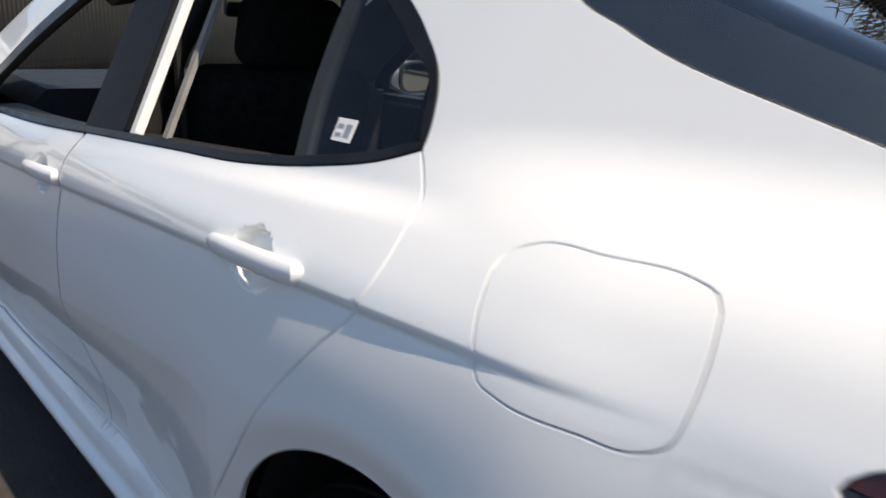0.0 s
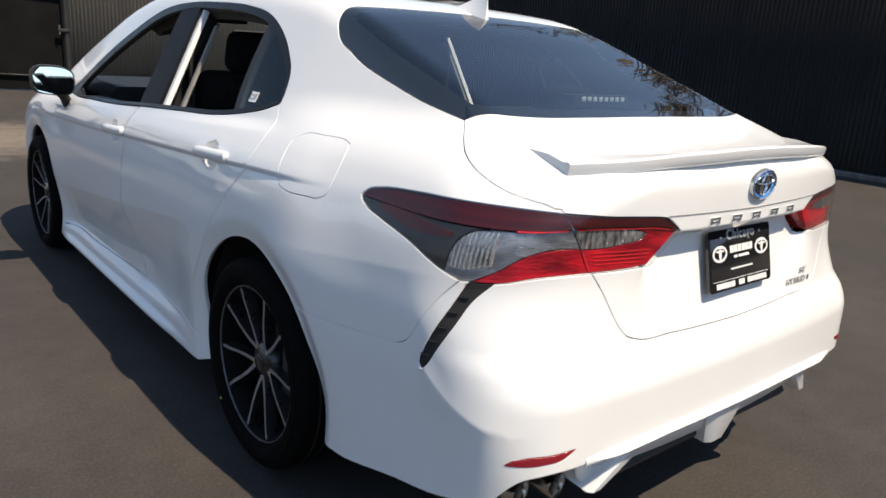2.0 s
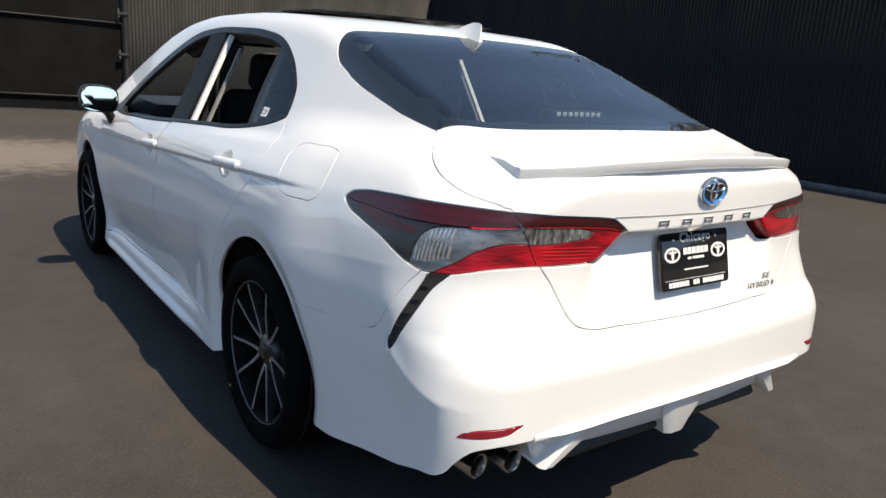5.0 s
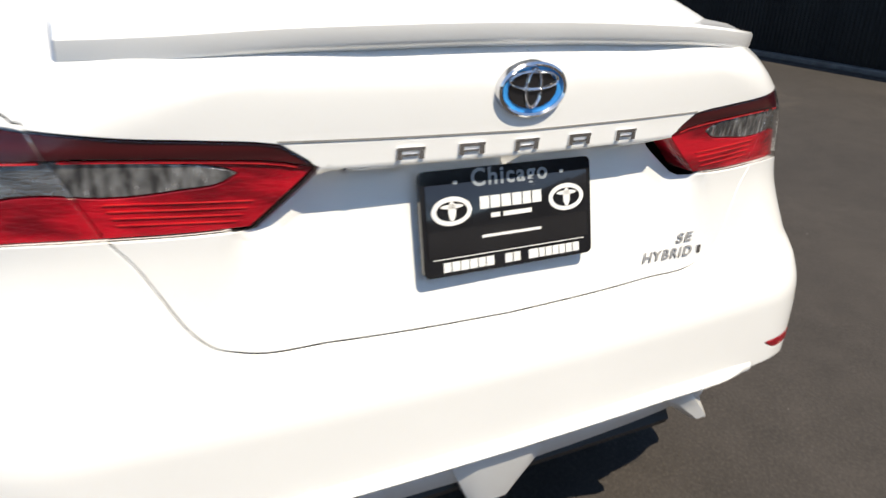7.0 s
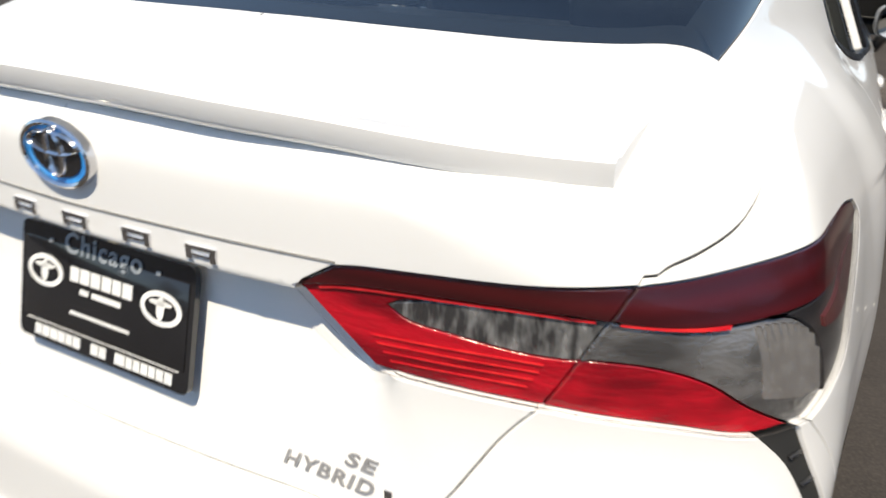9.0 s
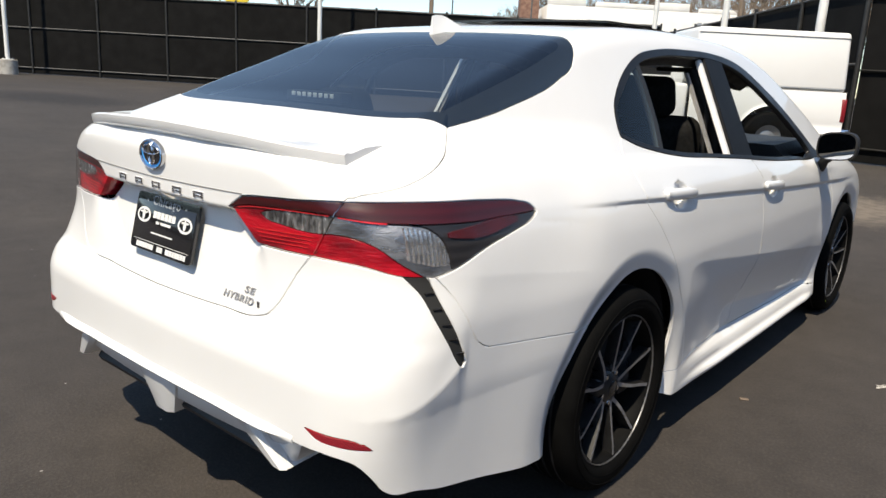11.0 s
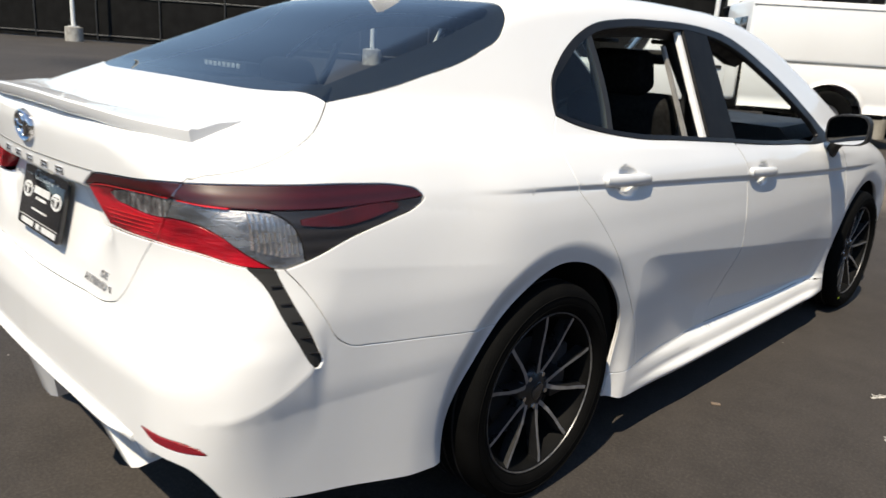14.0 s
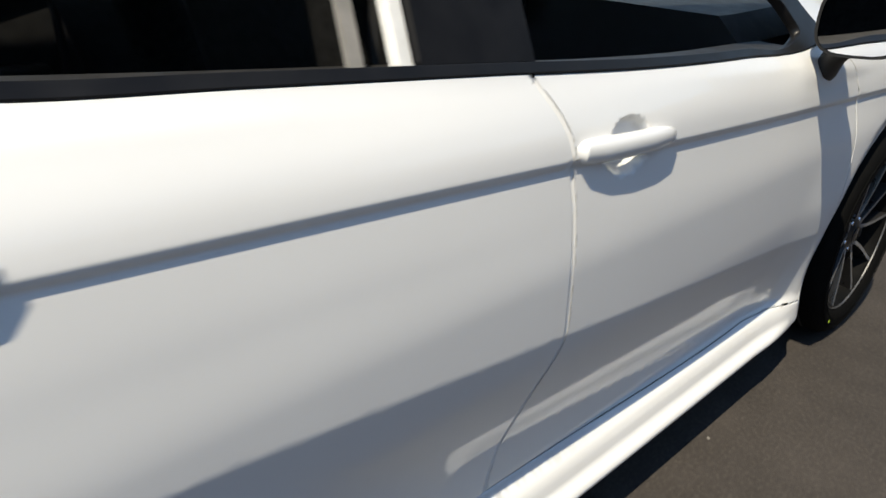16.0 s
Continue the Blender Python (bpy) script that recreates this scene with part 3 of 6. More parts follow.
for d in (-0.024, 0.012, 0.03):
    extra.insert(0, unroll(cast(ys, crease_y(ys) + d, "s")))
xs = np.arange(0.008, 0.62, 0.012)
for z in (0.90, 0.918, 0.944, 0.955):
    extra.insert(0, unroll(cast(xs, xs * 0 + z, "r")))
SIDE = mosaic(SIDE_SEAMS, np.vstack(extra), fan)
TOP = mosaic([s[:, :2] for s in (deck_seam, trunk_gap, glass_foot, glass_side, glass_head, ditch, screen_side, screen_head, screen_foot, hood_side)]
             + [np.stack([np.zeros(160), np.linspace(-1.04, 3.67, 160)], 1)],
             np.vstack([grid(0.012, 0.80, -1.04, -0.55, 0.011, 0.011), grid(0.02, 0.80, -0.55, 0.3, 0.02, 0.02), grid(0.02, 0.80, 0.3, 3.66, 0.035, 0.035)]), None)
TOP["back"] = lambda q, recess=True: cast(q[:, 0], q[:, 1], "t", recess)


def patch_of(sheet, kind, a, b):
    """The patch of a sheet that holds a point seen from one side."""
    if sheet is TOP:
        p = np.array([[a, b]], float)
    else:
        p = unroll(cast([a], [b], kind))
    return sheet["patch"][np.argmin(np.linalg.norm(sheet["mid"] - p, axis=1))]


BUILT = {}


def skin(*picks, recess=True, sides="R"):
    """Points, normals and triangles of one or more patches; sides R, L or RL for both halves welded."""
    verts, norms, tris = [], [], []
    seen_at = {}
    for sheet, kind, a, b in picks:
        k = patch_of(sheet, kind, a, b)
        t = sheet["tris"][sheet["patch"] == k]
        used, inv = np.unique(t, return_inverse=True)
        key = (sheet is TOP, int(k), recess)
        if key not in BUILT:
            p = sheet["back"](sheet["q"][used], recess)
            BUILT[key] = p, normals(p, recess)
        p, n = BUILT[key]
        t = inv.reshape(t.shape)
        for sx in ((1,) if sides == "R" else (-1,) if sides == "L" else (1, -1)):
            idx = []
            for v, m in zip(p, n):
                key = (round(sx * v[0] / 4e-4), round(v[1] / 4e-4), round(v[2] / 4e-4))
                if key not in seen_at:
                    seen_at[key] = len(verts)
                    verts.append((sx * v[0], v[1], v[2]))
                    norms.append((sx * m[0], m[1], m[2]))
                idx.append(seen_at[key])
            for tri in t:
                c = [idx[i] for i in tri]
                if len(set(c)) == 3:
                    tris.append(c)
    v, n = np.array(verts), np.array(norms)
    if len(picks) > 1 or len(sides) > 1:
        from mathutils.kdtree import KDTree
        kd = KDTree(len(v))
        for i, p in enumerate(v):
            kd.insert(p, i)
        kd.balance()
        root = np.arange(len(v))
        for i, p in enumerate(v):
            root[i] = min([i] + [root[k] for _, k, d in kd.find_range(p, 0.0016)])
        tris = [[root[i] for i in t] for t in tris]
        tris = [t for t in tris if len(set(t)) == 3]
        live, inv = np.unique(np.array(tris), return_inverse=True)
        v, n, tris = v[live], n[live], inv.reshape(-1, 3)
    tris = np.array(tris)
    face = np.cross(v[tris[:, 1]] - v[tris[:, 0]], v[tris[:, 2]] - v[tris[:, 0]])
    flip = (face * n[tris].mean(1)).sum(1) < 0
    tris[flip] = tris[flip][:, ::-1]
    return v, n, tris


def rim_of(v, n, tris):
    """Border edges, and for each border point the way into the panel."""
    use = {}
    for t in tris:
        for i in range(3):
            a, b = int(t[i]), int(t[(i + 1) % 3])
            if (b, a) in use:
                use[(b, a)] = None
            else:
                use[(a, b)] = True
    border = [e for e, k in use.items() if k]
    inward = np.zeros_like(v)
    for a, b in border:
        d = v[b] - v[a]
        for k in (a, b):
            inward[k] += np.cross(n[k], d / max(np.linalg.norm(d), 1e-9))
    ln = np.linalg.norm(inward, axis=1, keepdims=True)
    return border, inward / np.maximum(ln, 1e-9)


def mesh_from(name, verts, faces, norms=None, mats=(), idx=None):
    me = bpy.data.meshes.new(name)
    me.from_pydata([tuple(map(float, p)) for p in verts], [], [tuple(int(i) for i in f) for f in faces])
    for m in mats:
        me.materials.append(m)
    if idx is not None:
        me.polygons.foreach_set("material_index", np.array(idx, dtype=np.int32))
    me.polygons.foreach_set("use_smooth", np.ones(len(me.polygons), bool))
    me.update()
    if norms is not None:
        me.normals_split_custom_set_from_vertices([tuple(map(float, m)) for m in norms])
    return me


def panel(name, picks, mat, parent, label="", recess=True, sides="R", gap=0.0010, fold=0.014, lift=0.0, roll_=0.0010):
    """A pressed panel: the skin cut back by half the gap at its border, with a folded edge."""
    v, n, tris = skin(*picks, recess=recess, sides=sides)
    border, inward = rim_of(v, n, tris)
    v = v + inward * gap + n * lift
    edge = sorted({i for e in border for i in e})
    m = len(edge)
    roll = {i: len(v) + k for k, i in enumerate(edge)}
    deep = {i: len(v) + m + k for k, i in enumerate(edge)}
    out = -inward[edge]
    v2 = np.vstack([v, v[edge] - n[edge] * roll_, v[edge] - n[edge] * fold + out * 0.001])
    v2[edge] -= out * roll_ * 1.2
    half = (n[edge] + out) * 0.7071
    alln = np.vstack([n, half, out])
    faces = [tuple(t) for t in tris] + [(b, a, roll[a], roll[b]) for a, b in border] + [(roll[b], roll[a], deep[a], deep[b]) for a, b in border]
    ob = new(name, mesh_from(name, v2, faces, alln, [mat]))
    ob.parent = parent
    ob.cycles.shadow_terminator_geometry_offset = 0.25
    if label:
        tagged(ob, label)
    return ob


def part(name, bm, mat, parent, label="", smooth=True, m=None):
    """One mesh object out of a bmesh, under a thing or a part."""
    me = bpy.data.meshes.new(name)
    bm.normal_update()
    bm.to_mesh(me)
    bm.free()
    for k in (mat if isinstance(mat, (list, tuple)) else [mat]):
        me.materials.append(k)
    if smooth:
        me.polygons.foreach_set("use_smooth", np.ones(len(me.polygons), bool))
        me.set_sharp_from_angle(angle=radians(38))
    ob = new(name, me)
    if parent:
        ob.parent = parent
    if m is not None:
        ob.matrix_local = m
    if label:
        tagged(ob, label)
    return ob


def box(size, at=(0, 0, 0), bevel=0.0, seg=2, bm=None):
    bm = bm or bmesh.new()
    got = bmesh.ops.create_cube(bm, size=1.0)["verts"]
    bmesh.ops.scale(bm, vec=size, verts=got)
    bmesh.ops.translate(bm, vec=at, verts=got)
    if bevel:
        es = list({e for v in got for e in v.link_edges})
        bmesh.ops.bevel(bm, geom=es, offset=bevel, segments=seg, profile=0.5, affect="EDGES")
    return bm


def lathe(profile, n=48, axis="x", bm=None, close=False):
    """Turns (radius, along) pairs round an axis."""
    bm = bm or bmesh.new()
    rows = []
    for k in range(n):
        a = 2 * math.pi * k / n
        c, s = math.cos(a), math.sin(a)
        rows.append([bm.verts.new({"x": (h, r * c, r * s), "z": (r * c, r * s, h), "y": (r * c, h, r * s)}[axis]) for r, h in profile])
    m = len(profile)
    for k in range(n):
        a, b = rows[k], rows[(k + 1) % n]
        for i in range(m if close else m - 1):
            j = (i + 1) % m
            bm.faces.new((a[i], a[j], b[j], b[i]))
    bmesh.ops.recalc_face_normals(bm, faces=bm.faces)
    return bm


def tube(path, radius, n=10, bm=None, cap=True):
    """A round bar along points; radius one number or one for each point."""
    bm = bm or bmesh.new()
    path = [Vector(p) for p in path]
    rad = radius if isinstance(radius, (list, tuple)) else [radius] * len(path)
    rings, up = [], Vector((0.13, 0.21, 0.97)).normalized()
    for i, p in enumerate(path):
        d = (path[min(i + 1, len(path) - 1)] - path[max(i - 1, 0)]).normalized()
        if abs(d.dot(up)) > 0.95:
            up = Vector((1, 0.2, 0)).normalized()
        a = d.cross(up).normalized()
        b = d.cross(a)
        rings.append([bm.verts.new(p + rad[i] * (a * math.cos(2 * math.pi * k / n) + b * math.sin(2 * math.pi * k / n))) for k in range(n)])
    for r, q in zip(rings, rings[1:]):
        for k in range(n):
            bm.faces.new((r[k], r[(k + 1) % n], q[(k + 1) % n], q[k]))
    if cap:
        bm.faces.new(rings[0])
        bm.faces.new(rings[-1][::-1])
    if cap:
        bmesh.ops.recalc_face_normals(bm, faces=bm.faces)
    return bm


# ---- ground and walls ----
ASPHALT = material("asphalt", (0.05, 0.05, 0.05), 0.85)


def rise(x, y):
    """The lot climbs gently towards the far fence."""
    d = -0.85 * x + 0.53 * y
    return 0.09 * ease(3.5, 8, d) + 0.41 * ease(9, 48, d)


def ground_sheet():
    r = np.concatenate([np.linspace(0, 12, 25), np.geomspace(13, 70, 22), [110, 250, 700, 2500]])
    n = 72
    verts, faces = [(0, 0, 0)], []
    for q in r[1:]:
        for k in range(n):
            a = 2 * math.pi * k / n
            x, y = q * math.cos(a), q * math.sin(a)
            verts.append((x, y, float(rise(x, y))))
    for k in range(n):
        faces.append((0, 1 + k, 1 + (k + 1) % n))
    for i in range(len(r) - 2):
        for k in range(n):
            a, b = 1 + i * n + k, 1 + i * n + (k + 1) % n
            faces.append((a, a + n, b + n, b))
    return mesh_from("ground", verts, faces, None, [ASPHALT])


ground = tagged(new("ground", ground_sheet()), "dark worn asphalt lot with pale specks and sandy stains", "ground", kind="structure")
at = node(ASPHALT, "ShaderNodeTexCoord")
big = node(ASPHALT, "ShaderNodeTexNoise", Scale=0.55, Detail=8, Roughness=0.62)
fine = node(ASPHALT, "ShaderNodeTexNoise", Scale=95, Detail=5, Roughness=0.7)
mid_n = node(ASPHALT, "ShaderNodeTexNoise", Scale=6, Detail=7, Roughness=0.65)
for n_ in (big, fine, mid_n):
    link(ASPHALT, at.outputs["Object"], n_.inputs["Vector"])


def ramp(m, source, stops):
    r = node(m, "ShaderNodeValToRGB")
    while len(r.color_ramp.elements) < len(stops):
        r.color_ramp.elements.new(0.5)
    for e, (p, c) in zip(r.color_ramp.elements, stops):
        e.position, e.color = p, (*c, 1)
    link(m, source, r.inputs[0])
    return r.outputs[0]


def blend(m, fac, a, b, kind="MIX"):
    x = node(m, "ShaderNodeMix")
    x.data_type, x.blend_type = "RGBA", kind
    for sock, val in ((x.inputs[0], fac), (x.inputs[6], a), (x.inputs[7], b)):
        if isinstance(val, (int, float)):
            sock.default_value = val
        elif isinstance(val, tuple):
            sock.default_value = (*val, 1)
        else:
            link(m, val, sock)
    return x.outputs[2]


def near_spot(m, x, y, rx, ry, noise_out):
    """1 inside a ragged round stain."""
    mp = node(m, "ShaderNodeMapping", Location=(-x / rx, -y / ry, 0), Scale=(1 / rx, 1 / ry, 0))
    link(m, at.outputs["Object"], mp.inputs[0])
    ln = node(m, "ShaderNodeVectorMath")
    ln.operation = "LENGTH"
    link(m, mp.outputs[0], ln.inputs[0])
    add = node(m, "ShaderNodeMath")
    add.operation = "ADD"
    link(m, ln.outputs["Value"], add.inputs[0])
    sc = node(m, "ShaderNodeMath")
    sc.operation = "MULTIPLY_ADD"
    link(m, noise_out, sc.inputs[0])
    sc.inputs[1].default_value, sc.inputs[2].default_value = 1.6, -0.8
    link(m, sc.outputs[0], add.inputs[1])
    r = node(m, "ShaderNodeMapRange", From_Min=1.15, From_Max=0.55)
    link(m, add.outputs[0], r.inputs[0])
    return r.outputs[0]


tone = ramp(ASPHALT, big.outputs[0], [(0.32, (0.016, 0.0125, 0.0108)), (0.50, (0.035, 0.0285, 0.0247)), (0.68, (0.071, 0.0585, 0.0497))])
tone = blend(ASPHALT, 0.5, tone, ramp(ASPHALT, mid_n.outputs[0], [(0.30, (0.0185, 0.015, 0.0132)), (0.70, (0.065, 0.0543, 0.048))]))
tone = blend(ASPHALT, 0.40, tone, ramp(ASPHALT, fine.outputs[0], [(0.32, (0.010, 0.0085, 0.0072)), (0.52, (0.038, 0.0327, 0.0287)), (0.72, (0.118, 0.103, 0.089))]))
DUST, TAR = (0.20, 0.165, 0.13), (0.012, 0.010, 0.009)
for sx, sy, rx, ry, k, tint in ((-1.9, 7.6, 3.4, 1.5, 0.75, DUST), (4.6, 3.6, 1.5, 1.1, 0.35, DUST), (2.9, 5.9, 1.1, 0.7, 0.35, DUST), (-18.7, 6.5, 3.0, 1.6, 0.8, TAR)):
    m_ = near_spot(ASPHALT, sx, sy, rx, ry, mid_n.outputs[0])
    f_ = node(ASPHALT, "ShaderNodeMath")
    f_.operation = "MULTIPLY"
    link(ASPHALT, m_, f_.inputs[0])
    f_.inputs[1].default_value = k
    tone = blend(ASPHALT, f_.outputs[0], tone, tint)
spk = node(ASPHALT, "ShaderNodeTexVoronoi", Scale=9.0, Randomness=1.0)
link(ASPHALT, at.outputs["Object"], spk.inputs["Vector"])
speck = node(ASPHALT, "ShaderNodeMapRange", From_Min=0.05, From_Max=0.03)
link(ASPHALT, spk.outputs["Distance"], speck.inputs[0])
pick_ = node(ASPHALT, "ShaderNodeMapRange", From_Min=0.70, From_Max=0.74)
link(ASPHALT, spk.outputs["Color"], pick_.inputs[0])
mul = node(ASPHALT, "ShaderNodeMath")
mul.operation = "MULTIPLY"
link(ASPHALT, speck.outputs[0], mul.inputs[0])
link(ASPHALT, pick_.outputs[0], mul.inputs[1])
tone = blend(ASPHALT, mul.outputs[0], tone, (0.36, 0.34, 0.31))
link(ASPHALT, tone, shader(ASPHALT).inputs["Base Color"])
bmp = node(ASPHALT, "ShaderNodeBump", Strength=0.45, Distance=0.006)
link(ASPHALT, fine.outputs[0], bmp.inputs["Height"])
link(ASPHALT, bmp.outputs[0], shader(ASPHALT).inputs["Normal"])

# ---- the car ----
car = tagged(new("car"), "white four-door sedan with smoked red tail lamps and open windows", "car")
car.empty_display_size = 0.3
S, R_, T_ = "s", "r", "t"

BUMPER = [(SIDE, R_, 0.2, 0.58)]
TRUNK = [(SIDE, R_, 0.1, 0.80), (TOP, T_, 0.2, -0.85)]
panel("rear_bumper", BUMPER, PAINT, car, sides="RL")
trunk_lid = panel("trunk_lid", TRUNK, PAINT, car, sides="RL", gap=0.0020)
panel("roof", [(TOP, T_, 0.2, 0.9)], PAINT, car, sides="RL")
panel("hood", [(TOP, T_, 0.2, 3.2)], PAINT, car, sides="RL")
panel("windshield", [(TOP, T_, 0.2, 2.3)], GLASS_CLEAR, car, "clear windshield glass", sides="RL", gap=0.001, fold=0.004)
panel("rear_window", [(TOP, T_, 0.2, -0.3)], GLASS_REAR, car, "dark tinted rear window reflecting the sky", sides="RL", gap=0.001, fold=0.004, lift=-0.002)
panel("front_bumper", [(SIDE, S, 3.3, 0.5)], PAINT, car, sides="RL")


def frit(width, name, parent):
    """The black printed band along the foot and sides of the rear glass."""
    pts = np.vstack([glass_foot, glass_side[1:], glass_head[8:]])
    ins = []
    for i, p in enumerate(pts):
        a, b = pts[max(i - 1, 0)], pts[min(i + 1, len(pts) - 1)]
        t = (b - a)[:2] / max(np.linalg.norm((b - a)[:2]), 1e-9)
        q = p[:2] + width * np.array([-t[1], t[0]])
        ins.append((max(q[0], 0), q[1]))
    ins = np.array(ins)
    low = cast(ins[:, 0], ins[:, 1], "t")
    verts, faces = [], []
    for sx in (1, -1):
        n = len(verts)
        for p in np.vstack([pts, low]):
            verts.append((sx * p[0], p[1], p[2] - 0.006))
        m = len(pts)
        for i in range(m - 1):
            f = (n + i, n + i + 1, n + m + i + 1, n + m + i)
            faces.append(f if sx > 0 else f[::-1])
    ob = new(name, mesh_from(name, verts, faces, None, [SATIN_BLACK]))
    ob.parent = parent
    return ob


frit(0.052, "glass_band", car)

HANDLE_PATH = ((-0.134, -0.004, 0.012), (-0.126, 0.006, 0.0185), (-0.09, 0.011, 0.0205), (-0.03, 0.013, 0.0205), (0.04, 0.012, 0.0200), (0.095, 0.009, 0.0175), (0.122, 0.003, 0.0125), (0.133, -0.003, 0.007))


def door_handle(yc, zc, sx, parent):
    """A pull bar that bridges the cup in the door."""
    pts, rad = [], []
    for dy, off, r in HANDLE_PATH:
        z = zc + 0.006 + dy * -0.055
        # ride on the shoulder beside the cup
        p = cast([yc + (0.13 if dy > 0 else -0.13)], [z], "s")[0]
        q = cast([yc - (0.13 if dy > 0 else -0.13)], [z], "s")[0]
        k = 0.5 + dy / 0.26 * (1 if dy > 0 else -1)
        x = p[0] * k + q[0] * (1 - k)
        pts.append((sx * (x + off - 0.008), yc + dy, z))
        rad.append(r)
    bm = tube(pts, rad, 16)
    bmesh.ops.scale(bm, vec=(0.72, 1, 0.98), space=Matrix.Translation((-pts[3][0], -yc, -zc - 0.006)), verts=bm.verts)
    part("handle", bm, PAINT, parent)
    return pts


def strip_between(name, rows, mat, parent, label=""):
    """A ribbon with a thickness: rows of four corner points."""
    bm = bmesh.new()
    rings = [[bm.verts.new(p) for p in r] for r in rows]
    for a, b in zip(rings, rings[1:]):
        for k in range(len(a)):
            bm.faces.new((a[k], a[(k + 1) % len(a)], b[(k + 1) % len(b)], b[k]))
    bm.faces.new(rings[0])
    bm.faces.new(rings[-1][::-1])
    bmesh.ops.recalc_face_normals(bm, faces=bm.faces)
    return part(name, bm, mat, parent, label)


for side, sx in (("R", 1), ("L", -1)):
    quarter = panel("quarter_panel", [(SIDE, S, -0.45, 0.80)] + ([(SIDE, S, -0.2, 1.0)] if sx > 0 else []), PAINT, car, sides=side, gap=0.0015)
    if sx < 0:
        panel("fuel_door", [(SIDE, S, -0.2, 1.0)], PAINT, car, sides=side, gap=0.0009)
    rear_door = panel("rear_door", [(SIDE, S, 0.8, 0.6)], PAINT, car, sides=side, gap=0.0014, roll_=0.0022)
    front_door = panel("front_door", [(SIDE, S, 1.8, 0.6)], PAINT, car, sides=side, gap=0.0018, roll_=0.0042)
    panel("front_fender", [(SIDE, S, 2.7, 0.86)], PAINT, car, sides=side)
    panel("sill", [(SIDE, S, 1.2, 0.22)], PAINT, car, sides=side)
    panel("window_trim", [(SIDE, S, 1.0, 1.024)], WINDOW_TRIM, car, "satin black trim round the side windows", sides=side, gap=0.0, fold=0.022, lift=0.0015)
    panel("pillar_cover", [(SIDE, S, 1.09, 1.2)], PILLAR_BLACK, car, "black cover of the door pillar", sides=side, gap=0.0, fold=0.02)
    panel("pillar_strip", [(SIDE, S, 0.975, 1.2)], PRINT_WHITE, car, "bare white strip behind the black pillar", sides=side, gap=0.002, fold=0.02, lift=-0.012)
    glass = panel("quarter_glass", [(SIDE, S, 0.27, 1.2)], GLASS_DARK, car, "dark fixed glass of the rear quarter window", sides=side, gap=0.0, fold=0.004)
    panel("glass_divider", [(SIDE, S, 0.392, 1.18)], SATIN_BLACK, car, "black bar before the quarter glass", sides=side, gap=0.0, fold=0.02)
    door_handle(*HANDLES[0], sx, rear_door)
    door_handle(*HANDLES[1], sx, front_door)

    # tail lamps: optics behind a clear cover
    for nm, lab, fields in (("lid_tail_lamp", "smoked red lamp with a clear bar on the trunk lid", ((0.5, 0.975, "dark_red_band", LAMP_DARK_RED), (0.5, 0.94, "clear_lens", LAMP_SILVER), (0.45, 0.89, "red_lens", LAMP_RED))),
                            ("tail_lamp", "smoked red and clear tail lamp wrapped round the corner", ((0.70, 0.978, "dark_red_band", LAMP_DARK_RED), (0.70, 0.935, "clear_lens", LAMP_CLEAR), (0.65, 0.88, "red_lens", LAMP_RED)))):
        picks = [(SIDE, R_, px, pz) for px, pz, _, _ in fields] + ([(SIDE, S, -0.66, 0.92)] if nm == "tail_lamp" else [])
        lamp = panel(nm, picks, LAMP_COVER, car, lab, recess=False, sides=side, gap=0.0012, fold=0.0)
        hv, hn, ht = skin(*picks, recess=False, sides=side)
        shell = new("lamp_housing", mesh_from("lamp_housing", hv - hn * 0.022, ht, None, [LAMP_RED]))
        shell.parent = lamp
        for px, pz, piece, mat in fields:
            panel(piece, [(SIDE, R_, px, pz)], mat, lamp, recess=False, sides=side, gap=0.0013, fold=0.055, lift=-0.004 if "band" in piece else -0.010)
        if nm == "lid_tail_lamp":
            for z0, x1 in ((0.876, 0.552), (0.885, 0.557), (0.894, 0.562), (0.903, 0.566)):
                rows = []
                for x in np.linspace(0.412 - 0.8 * (z0 - 0.876), x1, 12):
                    z = z0 + 0.004 * math.sin((x - 0.40) * 8)
                    a, b = cast([x, x], [z - 0.0008, z + 0.0008], "r", False)
                    rows.append([(sx * x, a[1] + 0.0085, z - 0.0008), (sx * x, b[1] + 0.0085, z + 0.0008), (sx * x, b[1] + 0.013, z + 0.0008), (sx * x, a[1] + 0.013, z - 0.0008)])
                strip_between("light_guide", rows, LAMP_GUIDE, lamp, "bright red light guide")
        # thin bright red line under the dark band
        line = curve([(0.32, 0.9415), (0.36, 0.9505), (0.45, 0.9575), (0.59, 0.9615), (0.70, 0.953)])
        rows = []
        for x in (np.linspace(0.335, 0.607, 16) if nm == "lid_tail_lamp" else np.linspace(0.628, 0.715, 8)):
            z = float(line(x))
            a, b = cast([x, x], [z - 0.0016, z + 0.0016], "r", False)
            rows.append([(sx * x, a[1] + 0.0070, z - 0.0016), (sx * x, b[1] + 0.0070, z + 0.0016), (sx * x, b[1] + 0.013, z + 0.0016), (sx * x, a[1] + 0.013, z - 0.0016)])
        strip_between("light_guide", rows, LAMP_GUIDE, lamp, "bright red light guide")
